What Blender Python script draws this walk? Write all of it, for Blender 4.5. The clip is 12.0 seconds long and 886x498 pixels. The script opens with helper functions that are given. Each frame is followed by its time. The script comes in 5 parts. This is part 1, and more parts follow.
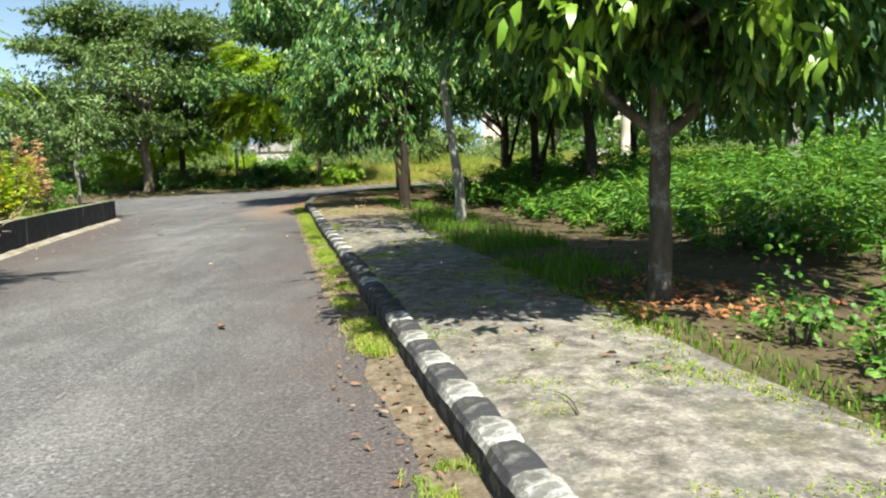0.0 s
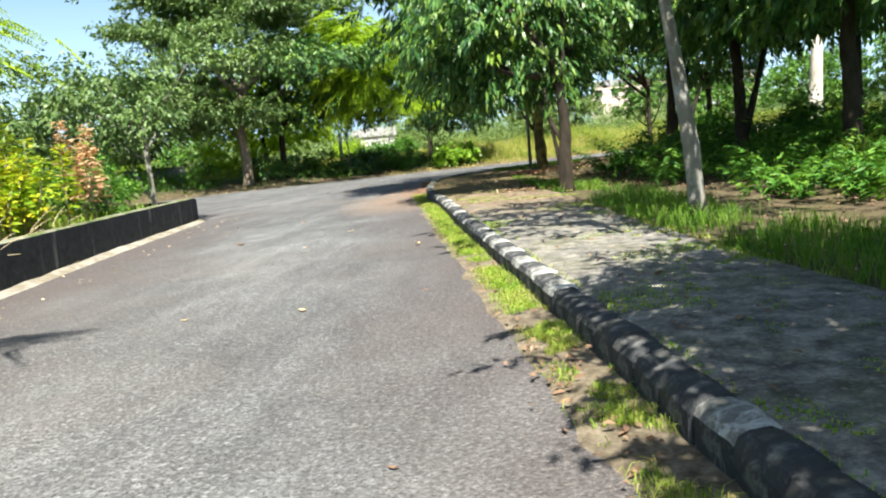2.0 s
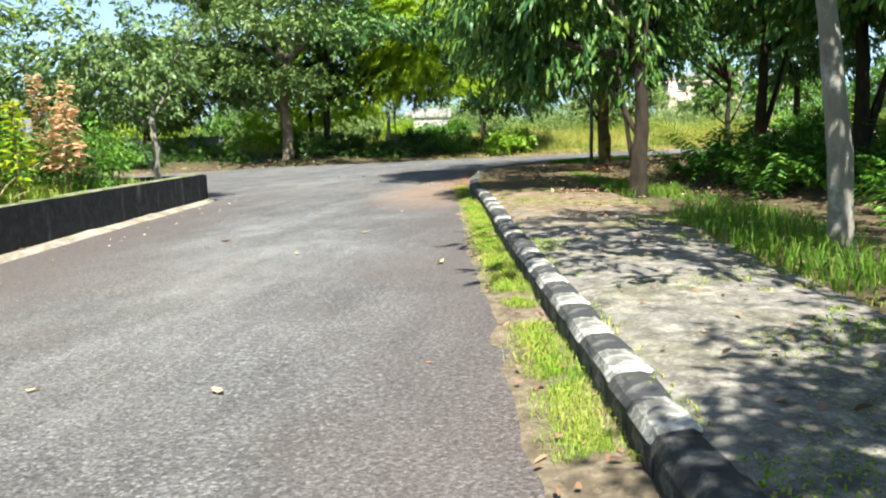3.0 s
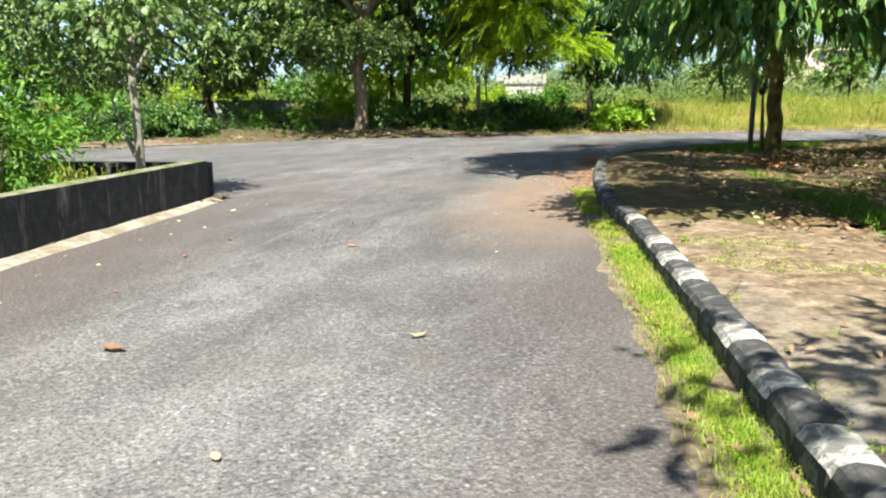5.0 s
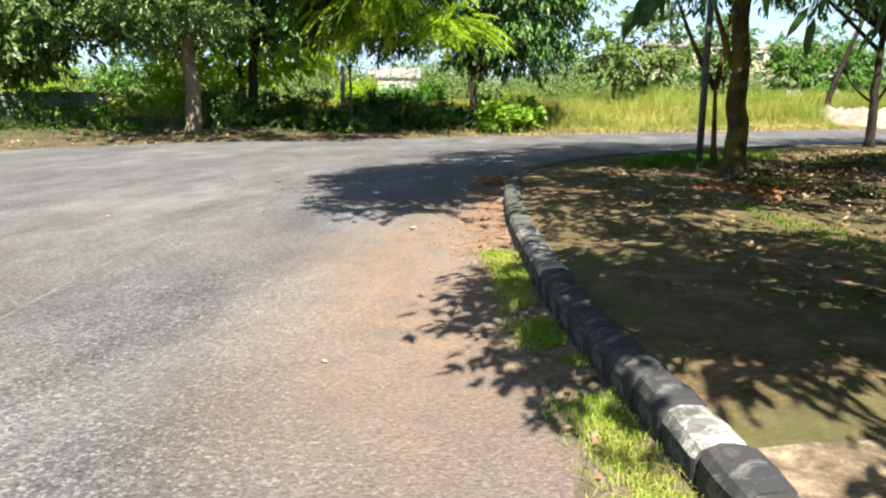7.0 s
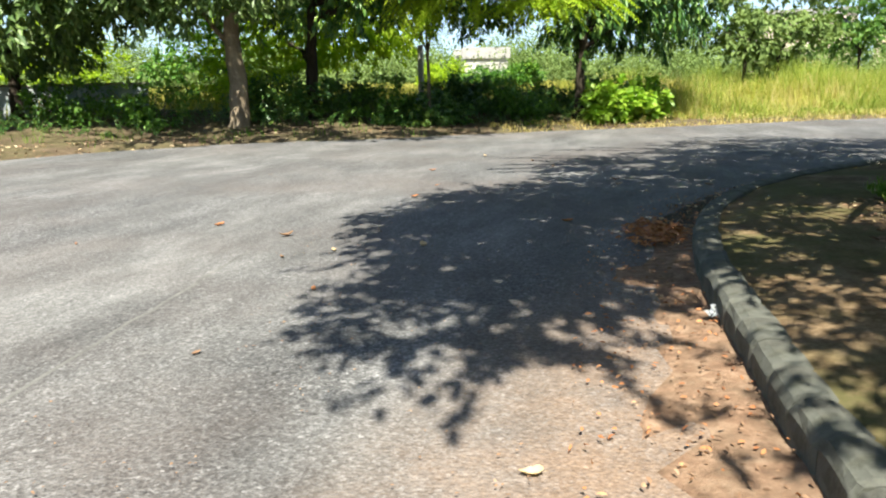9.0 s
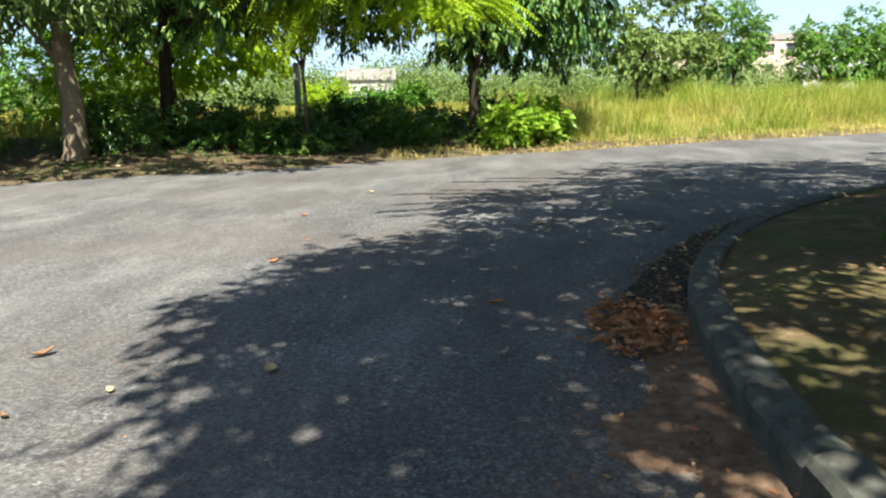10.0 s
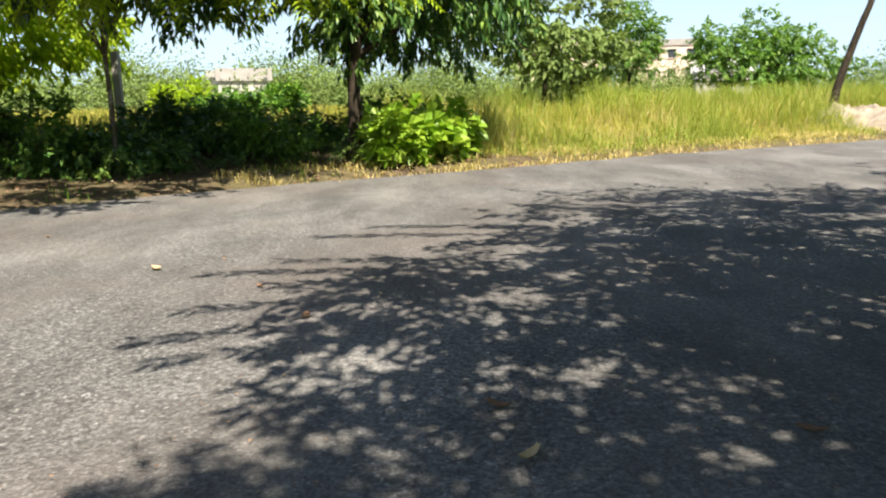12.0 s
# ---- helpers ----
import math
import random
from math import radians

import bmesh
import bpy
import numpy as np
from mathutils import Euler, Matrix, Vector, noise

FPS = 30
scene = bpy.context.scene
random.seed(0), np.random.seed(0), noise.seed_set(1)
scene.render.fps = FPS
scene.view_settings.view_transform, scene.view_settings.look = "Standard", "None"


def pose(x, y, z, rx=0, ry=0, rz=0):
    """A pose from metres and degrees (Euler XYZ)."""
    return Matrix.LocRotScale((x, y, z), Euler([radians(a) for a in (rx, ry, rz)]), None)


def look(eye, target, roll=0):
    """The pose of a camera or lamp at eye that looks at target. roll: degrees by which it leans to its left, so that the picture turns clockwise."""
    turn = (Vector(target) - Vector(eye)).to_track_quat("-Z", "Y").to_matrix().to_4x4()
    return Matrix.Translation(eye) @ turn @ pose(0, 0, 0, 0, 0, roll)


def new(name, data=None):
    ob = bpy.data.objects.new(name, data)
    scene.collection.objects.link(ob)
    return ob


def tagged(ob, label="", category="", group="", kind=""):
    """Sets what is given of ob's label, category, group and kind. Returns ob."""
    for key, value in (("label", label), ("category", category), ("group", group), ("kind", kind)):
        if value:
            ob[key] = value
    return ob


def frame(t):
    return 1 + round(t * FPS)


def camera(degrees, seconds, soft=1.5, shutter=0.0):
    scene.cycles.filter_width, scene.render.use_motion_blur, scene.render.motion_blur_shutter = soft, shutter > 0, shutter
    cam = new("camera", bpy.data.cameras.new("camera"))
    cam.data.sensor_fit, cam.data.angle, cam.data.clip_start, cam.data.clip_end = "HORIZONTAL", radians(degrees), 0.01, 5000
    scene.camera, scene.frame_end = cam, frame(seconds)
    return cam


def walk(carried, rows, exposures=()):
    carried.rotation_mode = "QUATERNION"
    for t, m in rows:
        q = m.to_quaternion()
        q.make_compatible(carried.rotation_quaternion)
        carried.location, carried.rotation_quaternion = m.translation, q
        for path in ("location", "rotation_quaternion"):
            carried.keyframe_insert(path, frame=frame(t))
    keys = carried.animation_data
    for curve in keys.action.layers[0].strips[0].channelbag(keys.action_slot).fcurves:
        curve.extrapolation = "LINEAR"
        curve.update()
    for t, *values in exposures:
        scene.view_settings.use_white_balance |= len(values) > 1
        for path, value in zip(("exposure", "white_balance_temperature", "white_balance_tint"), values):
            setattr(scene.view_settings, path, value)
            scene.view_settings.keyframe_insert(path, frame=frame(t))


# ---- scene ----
cam = camera(60.8, 12.0, soft=2.1)
PATH = [
    (0, (-0.001, 0.101, 1.344), (-0.002, 2.087, 1.108), -2.0),
    (0.5, (-0.356, 1.314, 1.252), (-0.518, 3.296, 1.035), 0.1),
    (1, (-0.801, 2.515, 1.237), (-1.139, 4.469, 0.983), 1.0),
    (1.5, (-1.175, 3.708, 1.254), (-1.64, 5.628, 0.938), 0.6),
    (2, (-1.328, 4.999, 1.163), (-1.605, 6.962, 0.894), -5.3),
    (2.5, (-1.302, 6.218, 1.187), (-1.529, 8.182, 0.882), 0.0),
    (3, (-1.496, 7.413, 1.168), (-1.901, 9.349, 0.865), -1.8),
    (3.2, (-1.617, 7.85, 1.19), (-2.174, 9.739, 0.84), -2.3),
    (5, (-2.87, 12.3, 1.303), (-3.485, 14.163, 0.917), -0.3),
    (5.5, (-3.259, 13.49, 1.286), (-3.974, 15.316, 0.897), -0.2),
    (6, (-3.53, 14.775, 1.268), (-4.116, 16.645, 0.863), -0.3),
    (6.5, (-3.671, 16.066, 1.29), (-4.058, 17.985, 0.881), -0.6),
    (7, (-3.89, 17.335, 1.283), (-4.191, 19.272, 0.885), 0.2),
    (7.2, (-4.025, 17.769, 1.286), (-4.446, 19.687, 0.906), 0.0),
    (8.8, (-4.854, 21.663, 1.341), (-5.271, 23.572, 0.912), -0.8),
    (9, (-4.948, 22.104, 1.353), (-5.472, 23.983, 0.91), -1.0),
    (9.5, (-5.214, 23.378, 1.309), (-5.627, 25.294, 0.91), -1.1),
    (10, (-5.438, 24.516, 1.305), (-5.683, 26.462, 0.912), -1.3),
    (10.5, (-5.562, 25.786, 1.286), (-5.564, 27.75, 0.91), -2.4),
    (11, (-5.564, 26.939, 1.253), (-5.412, 28.896, 0.869), -1.9),
    (11.5, (-5.585, 28.118, 1.268), (-5.406, 30.073, 0.887), -1.3),
    (12, (-5.684, 29.301, 1.244), (-5.64, 31.262, 0.856), -1.0),
]
EXPOSURES = [(0, 1.2, 6450, 5), (1.5, 1.5, 6300, 6), (3, 1.54, 6250, 6), (5.5, 1.5, 6500, 7), (7, 1.53, 6500, 9), (9, 1.56, 6550, 6), (10.5, 1.43, 6600, 7), (11, 1.6, 6700, 8), (11.5, 1.52, 6900, 9), (12, 1.37, 7100, 10)]
walk(cam, [(t, look(eye, target, roll)) for t, eye, target, roll in PATH], EXPOSURES)

# ---- world and sun ----
SUN_FROM = Vector((0.30, -0.95, 0.0)).normalized()      # the sun stands behind and to the right of the walker
SUN_HEIGHT = radians(58)
sky_world = bpy.data.worlds.new("sky")
scene.world = sky_world
sky_world.use_nodes = True
wn, wl = sky_world.node_tree.nodes, sky_world.node_tree.links
sky_tex = wn.new("ShaderNodeTexSky")
sky_tex.sky_type, sky_tex.sun_disc = "NISHITA", False
sky_tex.sun_elevation = SUN_HEIGHT
sky_tex.sun_rotation = math.atan2(SUN_FROM.x, SUN_FROM.y)
sky_tex.air_density, sky_tex.dust_density = 1.0, 1.0
# humid haze: the sky whitens and brightens towards the horizon all round
where = wn.new("ShaderNodeTexCoord")
axes = wn.new("ShaderNodeSeparateXYZ")
wl.new(where.outputs["Generated"], axes.inputs[0])
haze = wn.new("ShaderNodeMapRange")
haze.inputs["From Min"].default_value, haze.inputs["From Max"].default_value = 0.0, 0.24
haze.inputs["To Min"].default_value, haze.inputs["To Max"].default_value = 0.7, 0.0
haze.interpolation_type = "SMOOTHSTEP"
wl.new(axes.outputs["Z"], haze.inputs["Value"])
blend = wn.new("ShaderNodeMix")
blend.data_type = "RGBA"
wl.new(haze.outputs[0], blend.inputs[0])
wl.new(sky_tex.outputs[0], blend.inputs[6])
blend.inputs[7].default_value = (4.3, 6.6, 9.8, 1)
wl.new(blend.outputs[2], wn["Background"].inputs[0])
wn["Background"].inputs[1].default_value = 0.07
sun = new("sun", bpy.data.lights.new("sun", "SUN"))
sun.data.energy, sun.data.angle, sun.data.color = 5.0, radians(0.55), (1.0, 0.94, 0.84)
to_sun = SUN_FROM * math.cos(SUN_HEIGHT) + Vector((0, 0, math.sin(SUN_HEIGHT)))
sun.matrix_world = look(to_sun * 60, (0, 0, 0))


# ---- materials ----
class Shader:
    """Short-hand for building node materials."""

    def __init__(self, name):
        self.mat = bpy.data.materials.new(name)
        self.mat.use_nodes = True
        self.nodes, self.links = self.mat.node_tree.nodes, self.mat.node_tree.links
        self.bsdf = self.nodes["Principled BSDF"]
        self.out = self.nodes["Material Output"]
        self.coord = self.nodes.new("ShaderNodeTexCoord").outputs["Object"]

    def put(self, socket, value):
        if hasattr(value, "links"):
            self.links.new(value, socket)
        else:
            socket.default_value = value

    def noise(self, scale, detail=4.0, rough=0.55, stretch=None, distort=0.0):
        n = self.nodes.new("ShaderNodeTexNoise")
        n.inputs["Scale"].default_value, n.inputs["Detail"].default_value = scale, detail
        n.inputs["Roughness"].default_value, n.inputs["Distortion"].default_value = rough, distort
        if stretch:
            m = self.nodes.new("ShaderNodeMapping")
            m.inputs["Scale"].default_value = stretch
            self.links.new(self.coord, m.inputs[0])
            self.links.new(m.outputs[0], n.inputs["Vector"])
        else:
            self.links.new(self.coord, n.inputs["Vector"])
        return n.outputs["Fac"]

    def cells(self, scale, feature="F1", out="Distance", rand=1.0):
        n = self.nodes.new("ShaderNodeTexVoronoi")
        n.feature = feature
        n.inputs["Scale"].default_value, n.inputs["Randomness"].default_value = scale, rand
        self.links.new(self.coord, n.inputs["Vector"])
        return n.outputs[out]

    def ramp(self, fac, stops):
        n = self.nodes.new("ShaderNodeValToRGB")
        ramp = n.color_ramp
        while len(ramp.elements) < len(stops):
            ramp.elements.new(0.5)
        for e, (p, c) in zip(ramp.elements, stops):
            e.position = p
            e.color = (*c, 1) if isinstance(c, tuple) else (c, c, c, 1)
        self.links.new(fac, n.inputs[0])
        return n.outputs["Color"]

    def mix(self, fac, a, b, mode="MIX"):
        n = self.nodes.new("ShaderNodeMix")
        n.data_type, n.blend_type = "RGBA", mode
        self.put(n.inputs[0], fac)
        for sock, v in ((n.inputs[6], a), (n.inputs[7], b)):
            self.put(sock, (*v, 1) if isinstance(v, tuple) else v)
        return n.outputs[2]

    def island(self):
        return self.nodes.new("ShaderNodeNewGeometry").outputs["Random Per Island"]

    def each(self):
        return self.nodes.new("ShaderNodeObjectInfo").outputs["Random"]

    def bump(self, height, strength, distance):
        n = self.nodes.new("ShaderNodeBump")
        n.inputs["Strength"].default_value, n.inputs["Distance"].default_value = strength, distance
        self.links.new(height, n.inputs["Height"])
        self.links.new(n.outputs[0], self.bsdf.inputs["Normal"])

    def done(self, colour, rough=0.85, spec=0.3):
        self.put(self.bsdf.inputs["Base Color"], (*colour, 1) if isinstance(colour, tuple) else colour)
        self.put(self.bsdf.inputs["Roughness"], rough)
        self.bsdf.inputs["Specular IOR Level"].default_value = spec
        return self.mat


def asphalt():
    s = Shader("worn_asphalt")
    grains = s.ramp(s.cells(70, out="Color"), [(0.0, 0.016), (0.4, 0.05), (0.68, 0.105), (0.85, 0.23), (1.0, 0.55)])
    speck = s.ramp(s.noise(26, 6, 0.85), [(0.36, 0.02), (0.5, 0.09), (0.64, 0.29)])
    c = s.mix(0.55, grains, speck)
    dusty = s.ramp(s.noise(0.5, 7, 0.7, (1.0, 0.25, 1)), [(0.42, 0.0), (0.66, 0.6)])
    c = s.mix(dusty, c, s.ramp(s.noise(30, 5, 0.85), [(0.36, (0.08, 0.079, 0.076)), (0.64, (0.28, 0.275, 0.265))]))
    c = s.mix(1.0, c, s.ramp(s.noise(1.1, 8, 0.75, (1.0, 0.4, 1)), [(0.36, 0.62), (0.5, 0.95), (0.64, 1.4)]), "MULTIPLY")
    brown = s.ramp(s.noise(0.28, 6, 0.65), [(0.45, 0.0), (0.66, 0.5)])
    c = s.mix(brown, c, s.ramp(s.noise(40, 4, 0.8), [(0.36, (0.055, 0.044, 0.04)), (0.64, (0.2, 0.17, 0.155))]))
    dark = s.ramp(s.noise(1.3, 6, 0.7), [(0.52, 0.0), (0.75, 0.5)])
    c = s.mix(dark, c, (0.075, 0.07, 0.068))
    # the straight road: wheels keep the middle pale, earth browns its sides
    turn = s.nodes.new("ShaderNodeMapping")
    turn.vector_type = "TEXTURE"
    turn.inputs["Location"].default_value, turn.inputs["Rotation"].default_value = (-1.74, 0, 0), (0, 0, math.atan2(0.21, 0.978))
    s.links.new(s.coord, turn.inputs[0])
    road_axes = s.nodes.new("ShaderNodeSeparateXYZ")
    s.links.new(turn.outputs[0], road_axes.inputs[0])
    off_axis = s.nodes.new("ShaderNodeMath")
    off_axis.operation = "ABSOLUTE"
    s.links.new(road_axes.outputs["X"], off_axis.inputs[0])
    ragged = s.nodes.new("ShaderNodeMath")
    ragged.operation = "MULTIPLY_ADD"
    s.links.new(s.noise(0.8, 5, 0.65), ragged.inputs[0])
    ragged.inputs[1].default_value = 1.6
    s.links.new(off_axis.outputs[0], ragged.inputs[2])
    before = s.nodes.new("ShaderNodeMapRange")
    before.inputs["From Min"].default_value, before.inputs["From Max"].default_value = 25.0, 19.0
    s.links.new(road_axes.outputs["Y"], before.inputs["Value"])
    coarse = s.ramp(before.outputs[0], [(0.0, 0.4), (1.0, 1.0)])
    pale = s.ramp(s.cells(64, out="Color"), [(0.72, 0.0), (0.88, 0.45)])
    pale = s.mix(1.0, s.mix(1.0, pale, coarse, "MULTIPLY"), s.ramp(s.noise(0.9, 5, 0.7), [(0.35, 0.15), (0.62, 1.0)]), "MULTIPLY")
    c = s.mix(pale, c, (0.38, 0.37, 0.355))
    pits = s.ramp(s.noise(44, 3, 0.8), [(0.34, 0.85), (0.48, 0.0)])
    c = s.mix(s.mix(1.0, pits, coarse, "MULTIPLY"), c, (0.018, 0.017, 0.017))
    side = s.nodes.new("ShaderNodeMapRange")
    side.inputs["From Min"].default_value, side.inputs["From Max"].default_value = 1.6, 3.1
    side.inputs["To Max"].default_value = 0.85
    s.links.new(ragged.outputs[0], side.inputs["Value"])
    c = s.mix(s.mix(1.0, side.outputs[0], before.outputs[0], "MULTIPLY"), c, s.ramp(s.noise(42, 5, 0.85), [(0.36, (0.03, 0.024, 0.023)), (0.52, (0.085, 0.07, 0.066)), (0.66, (0.25, 0.215, 0.2))]))
    # red earth washed onto the road at the corner
    m = s.nodes.new("ShaderNodeMapping")
    m.vector_type = "TEXTURE"
    m.inputs["Location"].default_value, m.inputs["Scale"].default_value = (-4.3, 23.6, 0), (1.9, 5.2, 1)
    s.links.new(s.coord, m.inputs[0])
    ball = s.nodes.new("ShaderNodeTexGradient")
    ball.gradient_type = "SPHERICAL"
    s.links.new(m.outputs[0], ball.inputs[0])
    earth = s.mix(1.0, s.ramp(ball.outputs["Fac"], [(0.0, 0.0), (0.5, 0.75)]), s.ramp(s.noise(3, 7, 0.7), [(0.3, 0.35), (0.65, 1.0)]), "MULTIPLY")
    c = s.mix(earth, c, s.ramp(s.noise(35, 4, 0.8), [(0.3, (0.13, 0.08, 0.05)), (0.7, (0.36, 0.25, 0.17))]))
    s.bump(s.cells(55), 0.8, 0.008)
    return s.done(c, 0.85, 0.25)


def concrete_path():
    s = Shader("dirty_concrete_path")
    c = s.ramp(s.noise(7, 8, 0.65), [(0.36, (0.085, 0.08, 0.074)), (0.5, (0.2, 0.187, 0.165)), (0.63, (0.38, 0.35, 0.3))])
    moss = s.ramp(s.noise(1.6, 6, 0.7), [(0.49, 0.0), (0.62, 0.55)])
    c = s.mix(moss, c, s.mix(s.noise(30, 3), (0.08, 0.09, 0.042), (0.17, 0.165, 0.085)))
    pale = s.ramp(s.noise(2.7, 7, 0.7, distort=0.6), [(0.55, 0.0), (0.7, 0.7)])
    c = s.mix(pale, c, (0.42, 0.39, 0.33))
    c = s.mix(s.ramp(s.noise(1.9, 7, 0.75, distort=0.4), [(0.5, 0.0), (0.62, 0.6)]), c, s.mix(s.noise(20, 5), (0.13, 0.13, 0.125), (0.27, 0.265, 0.25)))
    c = s.mix(s.ramp(s.noise(48, 5, 0.8), [(0.42, 0.0), (0.62, 0.6)]), c, (0.07, 0.06, 0.045))
    c = s.mix(s.ramp(s.cells(45, out="Color"), [(0.7, 0.0), (1.0, 0.5)]), c, (0.42, 0.37, 0.29))
    # towards the corner the concrete vanishes under trodden earth and straw
    axes_ = s.nodes.new("ShaderNodeSeparateXYZ")
    s.links.new(s.coord, axes_.inputs[0])
    far_ = s.nodes.new("ShaderNodeMapRange")
    far_.inputs["From Min"].default_value, far_.inputs["From Max"].default_value = 12.0, 18.5
    s.links.new(axes_.outputs["Y"], far_.inputs["Value"])
    cover = s.ramp(s.mix(0.5, far_.outputs[0], s.noise(1.4, 7, 0.7)), [(0.42, 0.0), (0.66, 0.95)])
    earth = s.ramp(s.noise(9, 8, 0.75), [(0.34, (0.07, 0.048, 0.03)), (0.5, (0.17, 0.125, 0.08)), (0.66, (0.36, 0.29, 0.2))])
    c = s.mix(cover, c, earth)
    s.bump(s.noise(28, 8, 0.7), 0.6, 0.02)
    return s.done(c, 0.95, 0.15)


def soil(name, tones, scale=5.0, green=0.0, wash=None):
    s = Shader(name)
    c = s.ramp(s.noise(scale, 9, 0.7), [(0.3, tones[0]), (0.5, tones[1]), (0.7, tones[2])])
    c = s.mix(s.ramp(s.cells(38, out="Color"), [(0.55, 0.0), (0.95, 0.55)]), c, tones[2])
    c = s.mix(s.ramp(s.noise(40, 3, 0.7), [(0.45, 0.0), (0.7, 0.5)]), c, tones[0])
    if green:
        c = s.mix(s.ramp(s.noise(0.9, 7, 0.7), [(0.4, 0.0), (0.58, green)]), c, s.mix(s.noise(25, 4), (0.06, 0.07, 0.022), (0.15, 0.15, 0.06)))
    if wash:
        # rust-coloured earth washed in round one spot
        m = s.nodes.new("ShaderNodeMapping")
        m.vector_type = "TEXTURE"
        m.inputs["Location"].default_value, m.inputs["Scale"].default_value = wash
        s.links.new(s.coord, m.inputs[0])
        ball = s.nodes.new("ShaderNodeTexGradient")
        ball.gradient_type = "SPHERICAL"
        s.links.new(m.outputs[0], ball.inputs[0])
        part_ = s.mix(1.0, s.ramp(ball.outputs["Fac"], [(0.0, 0.0), (0.4, 1.0)]), s.ramp(s.noise(4, 7, 0.7), [(0.3, 0.5), (0.6, 1.0)]), "MULTIPLY")
        c = s.mix(part_, c, s.ramp(s.noise(scale * 1.3, 9, 0.7), [(0.3, (0.11, 0.068, 0.045)), (0.5, (0.24, 0.15, 0.098)), (0.7, (0.39, 0.27, 0.185))]))
    s.bump(s.noise(22, 8, 0.75), 0.8, 0.03)
    return s.done(c, 0.95, 0.1)


def wall_black():
    s = Shader("algae_black_concrete")
    c = s.ramp(s.noise(9, 8, 0.7), [(0.3, (0.011, 0.012, 0.014)), (0.55, (0.024, 0.026, 0.029)), (0.75, (0.055, 0.055, 0.055))])
    runs = s.ramp(s.noise(3.4, 8, 0.75, (1.0, 1.0, 0.14), 0.3), [(0.57, 0.0), (0.7, 0.85)])
    c = s.mix(runs, c, s.mix(s.noise(35, 4), (0.12, 0.12, 0.115), (0.24, 0.235, 0.22)))
    s.bump(s.noise(30, 7, 0.7), 0.5, 0.02)
    return s.done(c, 0.9, 0.2)


def plain(name, a, b, scale=8.0, rough=0.85, bump=0.3, spec=0.25, blotch=None):
    s = Shader(name)
    c = s.ramp(s.noise(scale, 7, 0.65), [(0.3, a), (0.7, b)])
    if blotch:
        c = s.mix(s.ramp(s.noise(scale * 0.35, 8, 0.75, distort=0.4), [(0.48, 0.0), (0.56, 1.0)]), c, blotch)
    s.bump(s.noise(scale * 5, 6, 0.7), bump, 0.015)
    return s.done(c, rough, spec)


def kerb_paint(name, paint, worn, amount):
    s = Shader(name)
    base = s.ramp(s.noise(14, 8, 0.7), [(0.3, worn[0]), (0.7, worn[1])])
    coat = s.ramp(s.noise(40, 4, 0.7), [(0.3, tuple(0.8 * v for v in paint)), (0.7, paint)])
    keep = s.ramp(s.noise(9, 9, 0.75, distort=0.5), [(amount, 1.0), (amount + 0.1, 0.0)])
    c = s.mix(keep, base, coat)
    c = s.mix(s.ramp(s.noise(3, 6, 0.7), [(0.46, 0.0), (0.7, 0.72)]), c, (0.07, 0.067, 0.058))
    s.bump(s.noise(35, 8, 0.75), 0.7, 0.02)
    return s.done(c, 0.85, 0.2)


def bark(name, a, b, patch=None, patch_at=0.55, low=None):
    s = Shader(name)
    c = s.ramp(s.noise(9, 8, 0.7, (1, 1, 0.3)), [(0.3, a), (0.7, b)])
    if patch:
        c = s.mix(s.ramp(s.noise(5, 7, 0.7), [(patch_at, 0.0), (patch_at + 0.12, 1.0)]), c, patch)
    if low:
        c = s.mix(s.ramp(s.noise(3.2, 6, 0.7), [(0.42, 0.0), (0.58, 0.9)]), c, low)
    s.bump(s.noise(26, 8, 0.75, (1, 1, 0.25)), 0.9, 0.03)
    return s.done(c, 0.92, 0.15)


def leaf(name, tones, gloss=0.45, through_share=0.35, spec=0.4):
    """A leaf: each one its own tone, shining through where the sun stands behind it."""
    s = Shader(name)
    n = len(tones)
    tone = s.mix(0.45, s.island(), s.ramp(s.noise(1.7, 3), [(0.3, 0.0), (0.7, 1.0)]))
    c = s.ramp(tone, [(i / max(1, n - 1), t) for i, t in enumerate(tones)])
    s.done(c, gloss, spec)
    t = s.nodes.new("ShaderNodeBsdfTranslucent")
    s.links.new(s.mix(1.0, c, (1.0, 1.0, 0.55), "MULTIPLY"), t.inputs[0])
    m = s.nodes.new("ShaderNodeMixShader")
    m.inputs[0].default_value = through_share
    s.links.new(s.bsdf.outputs[0], m.inputs[1])
    s.links.new(t.outputs[0], m.inputs[2])
    s.links.new(m.outputs[0], s.out.inputs[0])
    return s.mat


ASPHALT = asphalt()
PATH_CONCRETE = concrete_path()
GROUND_SOIL = soil("ground_soil", ((0.045, 0.033, 0.022), (0.1, 0.074, 0.048), (0.19, 0.142, 0.095)), 3.0, 0.4)
ISLAND_SOIL = soil("island_soil", ((0.07, 0.046, 0.027), (0.17, 0.115, 0.064), (0.3, 0.22, 0.135)), 4.0, 0.75)
DEBRIS_SOIL = soil("gutter_debris", ((0.025, 0.021, 0.016), (0.06, 0.05, 0.038), (0.13, 0.11, 0.08)), 9.0)
GUTTER_SOIL = soil("gutter_soil", ((0.085, 0.066, 0.045), (0.18, 0.145, 0.1), (0.32, 0.265, 0.19)), 7.0, wash=((-4.7, 27.0, 0), (3.0, 4.6, 1)))
SAND = soil("pale_gravel", ((0.16, 0.13, 0.095), (0.3, 0.25, 0.2), (0.46, 0.4, 0.33)), 2.5)
WALL_BLACK = wall_black()
